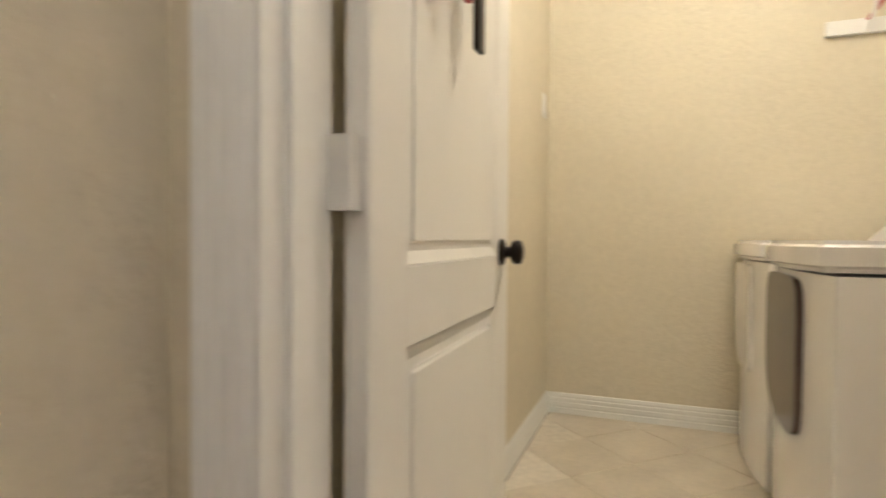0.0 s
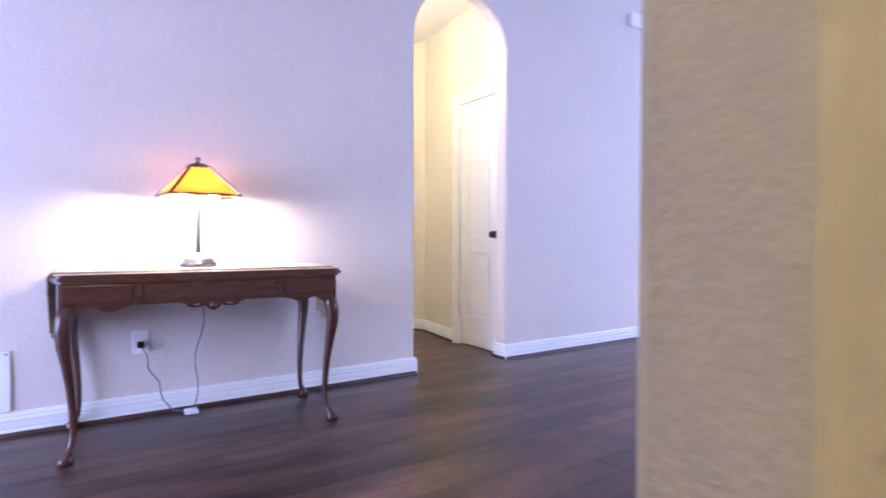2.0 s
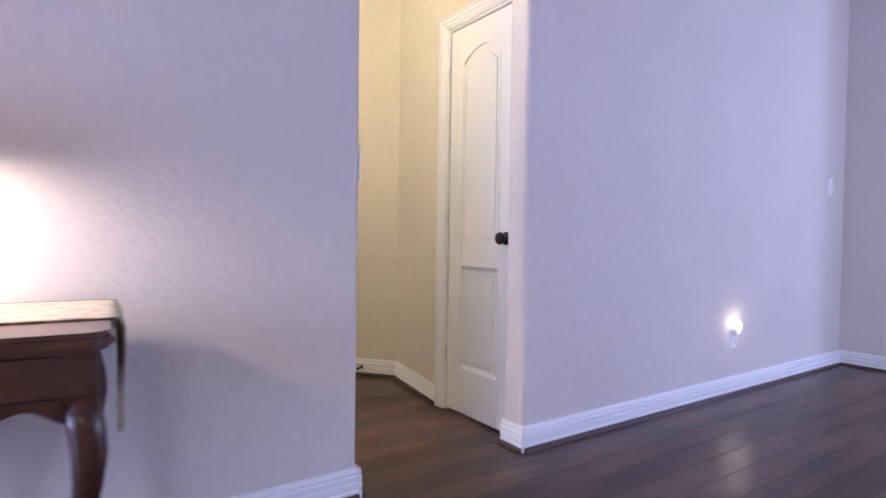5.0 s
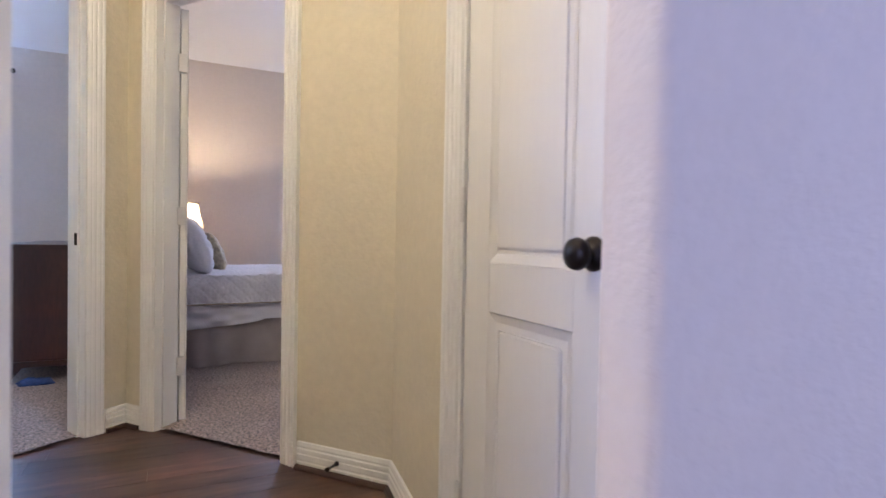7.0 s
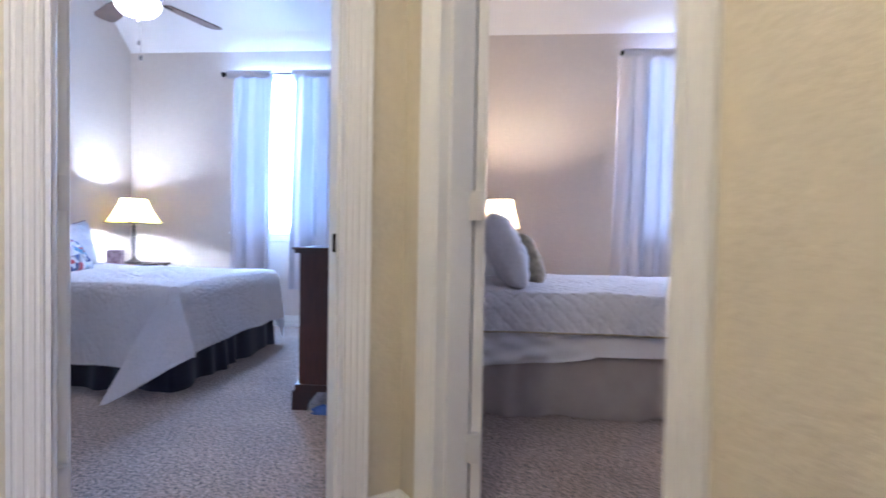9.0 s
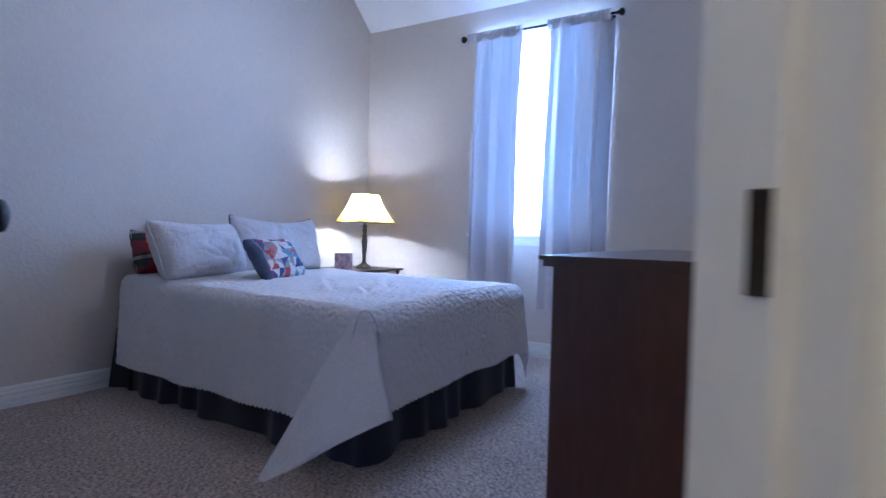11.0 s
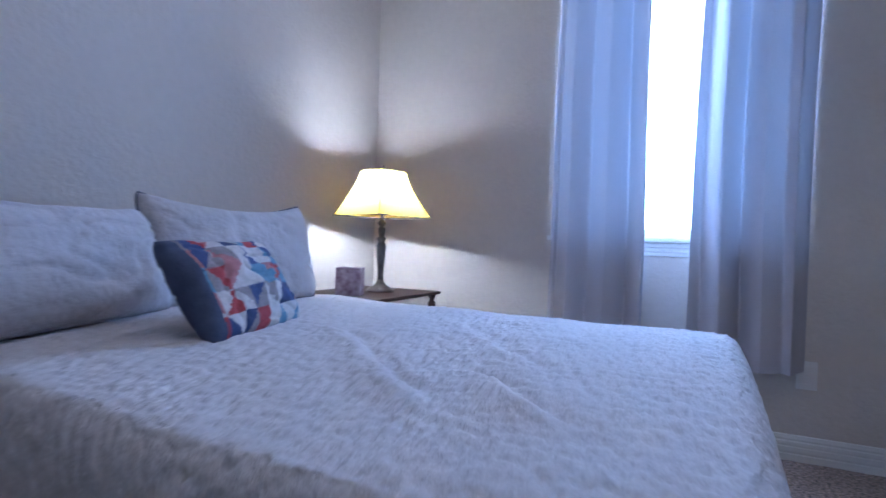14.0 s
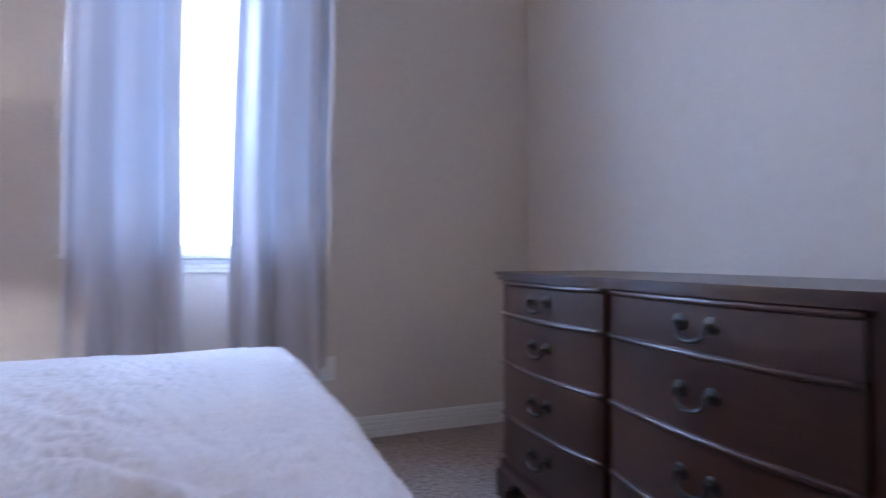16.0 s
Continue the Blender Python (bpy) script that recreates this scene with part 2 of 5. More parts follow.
def prism(outline, depth, axis="y", at=0.0, bm=None):
    """Extrude a flat outline (a list of 2D points) along an axis."""
    bm = bm or bmesh.new()

    def place(p, d):
        return {"y": (p[0], at + d, p[1]), "x": (at + d, p[0], p[1]), "z": (p[0], p[1], at + d)}[axis]

    a = [bm.verts.new(place(p, 0)) for p in outline]
    b = [bm.verts.new(place(p, depth)) for p in outline]
    k = len(a)
    bm.faces.new(a)
    bm.faces.new(b[::-1])
    for i in range(k):
        bm.faces.new((a[i], b[i], b[(i + 1) % k], a[(i + 1) % k]))
    bmesh.ops.recalc_face_normals(bm, faces=bm.faces)
    return bm


def grid(nu, nv, f, bm=None, closed=False):
    bm = bm or bmesh.new()
    vs = [[bm.verts.new(f(i / nu, j / nv)) for j in range(nv + 1)] for i in range(nu + 1)]
    for i in range(nu):
        for j in range(nv):
            bm.faces.new((vs[i][j], vs[i + 1][j], vs[i + 1][j + 1], vs[i][j + 1]))
    return bm


def sweep(profile, p0, p1, inward):
    """Extrude a (depth, height) moulding profile from p0 to p1, depth along inward."""
    bm = bmesh.new()
    a, b, n = Vector((*p0, 0)), Vector((*p1, 0)), Vector((*inward, 0)).normalized()
    u = [bm.verts.new(a + n * d + Vector((0, 0, h))) for d, h in profile]
    v = [bm.verts.new(b + n * d + Vector((0, 0, h))) for d, h in profile]
    k = len(u)
    for i in range(k - 1):
        bm.faces.new((u[i], v[i], v[i + 1], u[i + 1]))
    bm.faces.new(u)
    bm.faces.new(v[::-1])
    bmesh.ops.recalc_face_normals(bm, faces=bm.faces)
    return bm


BASE = [(0, 0), (0.015, 0), (0.015, 0.028), (0.011, 0.031), (0.011, 0.036), (0.015, 0.040), (0.015, 0.058), (0.011, 0.061),
        (0.011, 0.065), (0.0145, 0.068), (0.0145, 0.080), (0.010, 0.084), (0.010, 0.088), (0.012, 0.092), (0.008, 0.106), (0, 0.108)]
SHOE_P = [(0.015, 0), (0.032, 0), (0.030, 0.009), (0.024, 0.016), (0.015, 0.019)]


def skirting(p0, p1, inward, shoe=True, z=0.0):
    ob = structure("baseboard", sweep([(d, h + z) for d, h in BASE], p0, p1, inward), TRIM, "white ribbed baseboard along the wall foot")
    if shoe:
        part("shoe_moulding", sweep(SHOE_P, p0, p1, inward), SHOE, ob, "dark brown quarter-round moulding")
    return ob


# ---- structure: floors ----
H = 3.0
WX = -2.86           # face of the wall that has the arch
AY0, AY1 = 1.94, 2.72
N0 = Vector((-5.40, 1.94))
U = Vector((0.785, 0.6195))      # along the wall of the guest-room door
V = Vector((0.6195, -0.785))     # along the wall of the bedroom door
HY = 2.775            # face of the closet wall
G1 = N0 + U * 1.06     # where the guest-door casing ends
C0 = Vector((-4.225, 2.869))

bm = boxes((-5.6, -2.9, 0.9, 3.1, -0.10, -0.016), (-4.6, -2.9, 5.95, 9.6, -0.10, -0.016), (-2.9, 2.2, -3.1, 9.6, -0.10, -0.016))
structure("floor", bm, FLOOR, "subfloor under dark floorboards")


def carpet(outline, name):
    """Pile carpet: a fine uneven sheet cut to the room's outline."""
    bm = bmesh.new()
    f = bm.faces.new([bm.verts.new((x, y, 0.0)) for x, y in outline])
    lo = Vector((min(p[0] for p in outline), min(p[1] for p in outline), 0))
    hi = Vector((max(p[0] for p in outline), max(p[1] for p in outline), 0))
    step = 0.05
    for axis, normal in ((0, (1, 0, 0)), (1, (0, 1, 0))):
        c = lo[axis] + step
        while c < hi[axis]:
            co = [0, 0, 0]
            co[axis] = c
            bmesh.ops.bisect_plane(bm, geom=bm.verts[:] + bm.edges[:] + bm.faces[:], plane_co=co, plane_no=normal)
            c += step
    for v in bm.verts:
        v.co.z = 0.012 + 0.004 * noise.noise(v.co * 9)
    bmesh.ops.recalc_face_normals(bm, faces=bm.faces)
    if bm.faces[0].normal.z < 0:
        bmesh.ops.reverse_faces(bm, faces=bm.faces)
    return structure(name, bm, CARPET, "beige cut-pile carpet, wall to wall", smooth=True)


def on_b(s, d=0.0):
    return (N0.x + U.x * s - U.y * d, N0.y + U.y * s + U.x * d)


def on_m(s, d=0.0):
    return (N0.x + V.x * s + V.y * d, N0.y + V.y * s - V.x * d)


carpet([(-9.0, -1.5), (-4.7, -1.5), (-4.7, 1.05), on_m(1.12, 0.03), on_m(0.0, 0.03), (-5.50, 1.90), (-9.0, 1.90)], "carpet_1")
carpet([(-9.0, 1.92), (-5.52, 1.92), on_b(-0.05, 0.03), on_b(1.56, 0.03), (-4.10, 5.6), (-9.0, 5.6)], "carpet_2")
bm = boxes((-9.0, -4.7, -1.5, 1.9, -0.10, -0.02), (-9.0, -4.1, 1.9, 5.6, -0.10, -0.02))
structure("floor", bm, GROUT, "floor slab under the bedrooms")
bm = boxes((-0.06, 2.1, 0.74, 3.4, -0.016, -0.003))
structure("floor", bm, GROUT, "grout bed of the laundry floor")


# ---- structure: walls ----
def wall(name, *specs, mat=WALL, bevel=0.0, m=None, label="painted wall with light orange-peel texture"):
    return structure(name, boxes(*specs, bevel=bevel, m=m), mat, label)


def arch_wall():
    """Wall with a round-headed opening whose edges are rounded over."""
    t, r, spring = 0.13, 0.026, 2.21
    c, rad = (AY0 + AY1) / 2, (AY1 - AY0) / 2
    n = 32
    line = [(AY0, -0.05, -1, 0), (AY0, 1.1, -1, 0)]
    line += [(c - rad * math.cos(math.pi * i / n), spring + rad * math.sin(math.pi * i / n), -math.cos(math.pi * i / n), math.sin(math.pi * i / n)) for i in range(n + 1)]
    line += [(AY1, 1.1, 1, 0), (AY1, -0.05, 1, 0)]
    q = [math.pi / 2 * k / 6 for k in range(7)]
    prof = [(WX - r + r * math.cos(a), r - r * math.sin(a)) for a in q] + [(WX - t + r - r * math.sin(a), r - r * math.cos(a)) for a in q]
    bm = bmesh.new()
    rings = [[bm.verts.new((x, y + ny * off, z + nz * off)) for y, z, ny, nz in line] for x, off in prof]
    for a, b in zip(rings, rings[1:]):
        for i in range(len(line) - 1):
            bm.faces.new((a[i], a[i + 1], b[i + 1], b[i])).smooth = True
    outer = []
    for x, ring in ((WX, rings[0]), (WX - t, rings[-1])):
        o = [bm.verts.new((x, y, z)) for y, z in ((5.95, -0.05), (5.95, H + 0.1), (-3.1, H + 0.1), (-3.1, -0.05))]
        bm.faces.new(ring + o)
        outer.append(o)
    for i in range(3):
        bm.faces.new((outer[0][i], outer[0][i + 1], outer[1][i + 1], outer[1][i]))
    bmesh.ops.recalc_face_normals(bm, faces=bm.faces)
    return structure("wall_west", bm, WALL, "pale painted wall with a round-headed archway")


arch_wall()
# wall stub and far end of the living room
wall("wall_stub", (-2.98, -2.50, 5.93, 6.05, -0.05, H + 0.1), bevel=0.012)
wall("wall_kitchen", (-2.75, -2.565, 6.05, 6.72, -0.05, H + 0.1))
wall("wall_north", (-4.6, 2.2, 9.5, 9.62, -0.05, H + 0.1))
wall("wall_kitchen_west", (-4.6, -4.5, 5.9, 9.5, -0.05, H + 0.1))
wall("wall_east", (2.1, 2.22, -3.2, 4.2, -0.05, H + 0.1), (2.1, 2.22, 6.8, 9.6, -0.05, H + 0.1), (2.1, 2.22, 4.2, 6.8, -0.05, 0.8), (2.1, 2.22, 4.2, 6.8, 2.5, H + 0.1))
wall("wall_south", (-3.0, -2.3, -3.1, -2.98, -0.05, H + 0.1), (0.7, 2.2, -3.1, -2.98, -0.05, H + 0.1),
     (-2.3, 0.7, -3.1, -2.98, -0.05, 0.1), (-2.3, 0.7, -3.1, -2.98, 2.3, H + 0.1))
# laundry
wall("wall_laundry_end", (-0.073, 0.085, 0.515, 0.735, -0.05, H + 0.1), bevel=0.016, mat=WALL_HALL)
wall("wall_laundry_west", (-0.069, 0.02, 0.72, 3.4, -0.05, H + 0.1), mat=WALL_HALL)
wall("wall_laundry_front", (0.02, 0.185, 0.722, 0.84, -0.05, H + 0.1), (0.985, 2.1, 0.722, 0.84, -0.05, H + 0.1), (0.185, 0.985, 0.722, 0.84, 2.06, H + 0.1), mat=WALL_HALL)
wall("wall_laundry_north", (-0.02, 2.1, 3.26, 3.4, -0.05, H + 0.1), mat=WALL_HALL)
# unseen wall, added to keep the south daylight off the laundry wall end
wall("wall_daylight_block", (-0.80, 2.1, -0.72, -0.60, -0.05, H + 0.1), mat=WALL_HALL, bevel=0.016)
# hall between the bedrooms
wall("wall_hall_north", (-3.608, -3.541, HY, HY + 0.12, -0.05, H), (-3.541, -2.97, HY, HY + 0.12, 2.06, H), mat=WALL_HALL, label="warm cream hall wall with knockdown texture")
wall("wall_hall_west_lining", (-2.998, -2.992, 0.95, 1.92, -0.05, H), mat=WALL_HALL)
wall("wall_hall_return", (-3.20, -2.985, 1.80, 1.936, -0.05, H), mat=WALL_HALL, bevel=0.016)
wall("wall_hall_south", (-4.72, -2.97, 0.93, 1.05, -0.05, H), mat=WALL_HALL)


def leaning(name, origin, along, s0, s1, side, openings, mat_front):
    """Wall in the plan's slanting direction with door openings; side is the normal towards its back."""
    m = Matrix(((along.x, side[0], 0, origin.x), (along.y, side[1], 0, origin.y), (0, 0, 1, 0), (0, 0, 0, 1)))
    specs, s = [], s0
    for a, b in openings:
        specs += [(s, a, 0, 0.12, -0.05, H), (a, b, 0, 0.12, 2.06, H)]
        s = b
    specs.append((s, s1, 0, 0.12, -0.05, H))
    return wall(name, *specs, m=m, mat=mat_front, label="slanting cream hall wall with knockdown texture")


leaning("wall_hall_guest", N0, U, -0.02, 1.07, (-U.y, U.x), [(0.185, 0.985)], WALL_HALL)
leaning("wall_hall_bedroom", N0, V, -0.02, 1.16, (V.y, -V.x), [(0.185, 0.945)], WALL_HALL)
E1 = (C0 - G1).normalized()
leaning("wall_hall_corner", G1, E1, -0.006, (C0 - G1).length + 0.01, (-E1.y, E1.x), [], WALL_HALL)
E2 = (Vector((-3.606, HY)) - C0).normalized()
leaning("wall_hall_closet", C0, E2, -0.01, (Vector((-3.606, HY)) - C0).length, (-E2.y, E2.x), [], WALL_HALL)
# bedrooms
WW = -8.89
WIN = (-0.32, 0.64, 0.92, 2.46)
WIN2 = (3.52, 4.56, 0.94, 2.60)
wall("wall_bedroom_west", (WW - 0.14, WW, -1.6, WIN[0], -0.05, 4.1), (WW - 0.14, WW, WIN[1], WIN2[0], -0.05, 4.1), (WW - 0.14, WW, WIN2[1], 5.7, -0.05, 4.1),
     (WW - 0.14, WW, WIN[0], WIN[1], -0.05, WIN[2]), (WW - 0.14, WW, WIN[0], WIN[1], WIN[3], 4.1),
     (WW - 0.14, WW, WIN2[0], WIN2[1], -0.05, WIN2[2]), (WW - 0.14, WW, WIN2[0], WIN2[1], WIN2[3], 4.1))
wall("wall_bedroom_south", (-9.0, -4.6, -1.53, -1.41, -0.05, 4.1))
wall("wall_bedroom_north", (-8.95, -5.47, 1.85, 1.97, -0.05, 4.1))
wall("wall_bedroom_east", (-4.74, -4.62, -1.5, 1.08, -0.05, 4.1))
wall("wall_guest_north", (-9.0, -4.0, 5.5, 5.62, -0.05, 4.1))
wall("wall_guest_east", (-4.16, -4.04, 2.99, 5.6, -0.05, 4.1))
# ceilings
structure("ceiling", boxes((-3.0, 2.2, -3.2, 9.6, H, H + 0.1)), CEIL, "plain white ceiling")
structure("ceiling", boxes((-5.6, -2.95, 0.9, 3.05, 2.74, 2.82)), CEIL, "plain white hall ceiling")


def vault(name, y0, y1, z0):
    out = [(WW - 0.05, z0), (WW - 0.05, z0 + 0.12), (-7.75, z0 + 1.15), (-4.0, z0 + 1.15), (-4.0, z0 + 1.05), (-7.70, z0 + 1.05), (WW, z0 + 0.0)]
    structure(name, prism(out, y1 - y0, "y", y0), CEIL, "white ceiling that slopes up from the window wall")


vault("ceiling", -1.6, 1.91, 2.68)
vault("ceiling", 1.91, 5.7, 2.80)

# skirtings
skirting((WX, -3.0), (WX, AY0), (1, 0))
skirting((WX, AY1), (WX, 5.93), (1, 0))
skirting((WX - 0.13, AY1 - 0.0), (WX + 0.013, AY1 - 0.0), (0, -1))
skirting((WX - 0.13, AY0), (WX + 0.013, AY0), (0, 1))
skirting((WX, 5.93), (-2.487, 5.93), (0, -1))
skirting((-2.50, 5.917), (-2.50, 6.05), (1, 0))
skirting((-2.565, 6.05), (-2.565, 6.72), (1, 0))
skirting((0.02, 0.86), (0.02, 3.26), (1, 0), shoe=False)
skirting((0.02, 3.26), (2.1, 3.26), (0, -1), shoe=False)
skirting((-0.086, 0.515), (0.098, 0.515), (0, -1))
skirting((0.085, 0.502), (0.085, 0.70), (1, 0))
skirting(on_b(0.0), on_b(0.112), (U.y, -U.x))
skirting(G1, C0, (E1.y, -E1.x))
skirting(on_m(0.0), on_m(0.112), (-V.y, V.x))
skirting(on_m(1.02), on_m(1.16), (-V.y, V.x))
skirting(C0, (-3.608, HY), (E2.y, -E2.x))
skirting((WW, -1.41), (WW, 1.85), (1, 0), shoe=False, z=0.01)
skirting((WW, -1.41), (-4.74, -1.41), (0, 1), shoe=False, z=0.01)
skirting((WW, 1.85), (-5.5, 1.85), (0, -1), shoe=False, z=0.01)
skirting((WW, 1.97), (WW, 5.5), (1, 0), shoe=False, z=0.01)
skirting((WW, 1.97), (-5.5, 1.97), (0, 1), shoe=False, z=0.01)

# ---- doors ----
CAS = [(0.0, 0.004), (0.010, 0.010), (0.013, 0.016), (0.009, 0.019), (0.009, 0.023), (0.013, 0.027), (0.015, 0.036), (0.011, 0.040), (0.011, 0.044),
       (0.015, 0.048), (0.017, 0.058), (0.013, 0.062), (0.013, 0.066), (0.018, 0.070), (0.019, 0.078), (0.0, 0.080)]


def casing_leg(bm, x, side, y, face, z1, z0=0.0, wide=1.0):
    """Fluted upright: x is the inner edge, side the way it grows, face the way it is proud of the wall."""
    a = [bm.verts.new((x + side * w * wide, y + face * d, z0)) for d, w in CAS]
    b = [bm.verts.new((x + side * w * wide, y + face * d, z1 + w)) for d, w in CAS]
    for i in range(len(a) - 1):
        bm.faces.new((a[i], a[i + 1], b[i + 1], b[i]))
    bm.faces.new(a)
    bm.faces.new(b)


def casing_head(bm, x0, x1, y, face, z):
    a = [bm.verts.new((x0 - w, y + face * d, z + w)) for d, w in CAS]
    b = [bm.verts.new((x1 + w, y + face * d, z + w)) for d, w in CAS]
    for i in range(len(a) - 1):
        bm.faces.new((a[i], a[i + 1], b[i + 1], b[i]))


def panel_leaf(w, h, t=0.035):
    """Two-panel leaf with an arched upper panel; x from the hinge, y through the thickness, front at y = 0."""
    bm = bmesh.new()
    box(bm, 0.002, w - 0.002, 0.008, t - 0.008, 0.002, h - 0.002)
    st = 0.115
    lo, mid0, mid1, top = 0.235, 0.757, 0.875, h - 0.125
    for face in (0, 1):
        y0, y1 = (0.0, 0.009) if face == 0 else (t - 0.009, t)
        box(bm, 0, st, y0, y1, 0, h, bevel=0.003, seg=1)
        box(bm, w - st, w, y0, y1, 0, h, bevel=0.003, seg=1)
        box(bm, st - 0.003, w - st + 0.003, y0 + 0.0004, y1 - 0.0004, 0, lo, bevel=0.003, seg=1)
        box(bm, st - 0.003, w - st + 0.003, y0 + 0.0004, y1 - 0.0004, mid0, mid1, bevel=0.003, seg=1)
        k = 14
        rise = 0.065

        def arc(inset, base):
            x0, x1 = st + inset, w - st - inset
            return [(x0 + (x1 - x0) * i / k, base + rise * math.sin(math.pi * i / k) ** 0.8) for i in range(k + 1)]

        prism(arc(-0.003, top - rise) + [(w - st + 0.003, h - 0.001), (st - 0.003, h - 0.001)], y1 - y0 - 0.0008, "y", y0 + 0.0004, bm)
        # raised fields
        g = 0.034
        y2, y3 = (0.0035, 0.012) if face == 0 else (t - 0.012, t - 0.0035)
        box(bm, st + g, w - st - g, y2, y3, lo + g, mid0 - g, bevel=0.0075, seg=1)
        prism([(st + g, mid1 + g), (w - st - g, mid1 + g)] + arc(g, top - rise - g)[::-1], y3 - y2, "y", y2, bm)
        # moulding slope round each panel
        for z0, z1 in ((lo, mid0), (mid1, top - rise)):
            yo, yi = (0.001, 0.0085) if face == 0 else (t - 0.001, t - 0.0085)
            for (ax, az), (bx, bz), (cx, cz), (dx, dz) in (
                    ((st, z0), (w - st, z0), (w - st - 0.02, z0 + 0.02), (st + 0.02, z0 + 0.02)),
                    ((st, z1), (w - st, z1), (w - st - 0.02, z1 - 0.02), (st + 0.02, z1 - 0.02)),
                    ((st, z0), (st, z1), (st + 0.02, z1 - 0.02), (st + 0.02, z0 + 0.02)),
                    ((w - st, z0), (w - st, z1), (w - st - 0.02, z1 - 0.02), (w - st - 0.02, z0 + 0.02))):
                if z1 > 1.2 and az == bz == z1:
                    continue
                bm.faces.new([bm.verts.new(p) for p in ((ax, yo, az), (bx, yo, bz), (cx, yi, cz), (dx, yi, dz))])
    return bm


def knob(parent, x, z, y, face):
    """Door knob with rose; face is the way it sticks out."""
    prof = [(0.0, 0.0), (0.031, 0.0), (0.031, 0.005), (0.024, 0.010), (0.014, 0.012), (0.012, 0.019), (0.015, 0.023), (0.025, 0.028), (0.029, 0.038), (0.026, 0.048), (0.014, 0.053), (0.0, 0.054)]
    m = pose(x, y, z) @ (pose(0, 0, 0, -90) if face > 0 else pose(0, 0, 0, 90))
    part("door_knob", lathe(prof, 24, m), BLACK_METAL, parent, "dark bronze round door knob", smooth=True)


def hinge(parent, x, y, z):
    bm = bmesh.new()
    for k in range(5):
        lathe([(0.0062, z - 0.044 + k * 0.0176), (0.0062, z - 0.0275 + k * 0.0176)], 12, pose(x, y, 0), bm)
    part("hinge_knuckle", bm, HINGE, parent, "painted butt hinge")


def door_set(name, m, width, swing, label, hinge_at=0, depth=0.12, hall_knob=True, casing_back=True, stop=True, drop=0.0, gap=0.0, backset=0.075, wide=1.0, top=2.045):
    """Framed doorway in local space: x along the wall, y = 0 the hall face, y > 0 into the room. swing in degrees."""
    d = thing(name, m, label, "door", kind="structure")
    bm = bmesh.new()
    casing_leg(bm, 0.0, -1, 0.0, -1, top, wide=wide)
    casing_leg(bm, width, 1, 0.0, -1, top)
    casing_head(bm, 0.0, width, 0.0, -1, top)
    if casing_back:
        casing_leg(bm, 0.0, -1, depth, 1, top)
        casing_leg(bm, width, 1, depth, 1, top)
        casing_head(bm, 0.0, width, depth, 1, top)
    bmesh.ops.recalc_face_normals(bm, faces=bm.faces)
    part("casing", bm, TRIM, d, "white fluted door casing")
    j = 0.016
    bm = boxes((-j, 0.004, -0.003, depth + 0.003, 0, top + j), (width - 0.004, width + j, -0.003, depth + 0.003, 0, top + j), (-j, width + j, -0.003, depth + 0.003, top - 0.004, top + j))
    part("jamb", bm, TRIM, d)
    if stop:
        y0, y1 = (0.035, 0.078) if swing else (0.045, 0.085)
        bm = boxes((0.0, 0.014, y0, y1, 0, top), (width - 0.014, width, y0, y1, 0, top), (0, width, y0, y1, top - 0.016, top - 0.001), bevel=0.002)
        part("door_stop", bm, TRIM, d)
    lw = width - 0.012
    leaf = link_mesh("leaf", panel_leaf(lw, top - 0.02), DOOR)
    leaf.parent = d
    if swing:
        leaf.matrix_basis = pose(0.006, depth + 0.004, 0.012) @ pose(0, 0, 0, 0, 0, swing) @ pose(0.004 + gap, -0.040, 0)
    else:
        leaf.matrix_basis = pose(0.006, 0.004, 0.012)
    for z in (0.275 - drop, 1.012 - drop, 1.755 - drop):
        if swing:
            hinge(leaf, -0.004 - gap, 0.046, z)
            part("hinge_leaf", boxes((-0.0015, 0.0006, 0.004, 0.040, z - 0.044, z + 0.044), (-0.014 - gap, -0.0005, 0.012, 0.043, z - 0.044, z + 0.044)), HINGE, leaf)
        else:
            hinge(leaf, -0.004, -0.008, z)
    knob(leaf, lw - backset, 0.905 - drop, 0.0, -1)
    knob(leaf, lw - backset, 0.905 - drop, 0.035, 1)
    return d


# closet door in the hall, shut
door_set("door_1", pose(-3.527, HY, 0), 0.535, 0, "white two-panel closet door, shut, with dark knob", backset=0.058, top=2.0)
mB = Matrix(((U.x, -U.y, 0, on_b(0.20)[0]), (U.y, U.x, 0, on_b(0.20)[1]), (0, 0, 1, 0), (0, 0, 0, 1)))
door_set("door_2", mB, 0.77, 148, "white panel door standing open into the guest bedroom", gap=0.012)
# the bedroom door is hung on its far jamb
far = on_m(0.93)
mM = Matrix(((-V.x, V.y, 0, far[0]), (-V.y, -V.x, 0, far[1]), (0, 0, 1, 0), (0, 0, 0, 1)))
door_set("door_3", mM, 0.73, 106, "white panel door standing open into the bedroom", gap=0.010)
door_set("door_4", pose(0.20, 0.722, 0), 0.77, 92, "white panel door standing open into the laundry", drop=0.024, gap=0.012, wide=0.87)


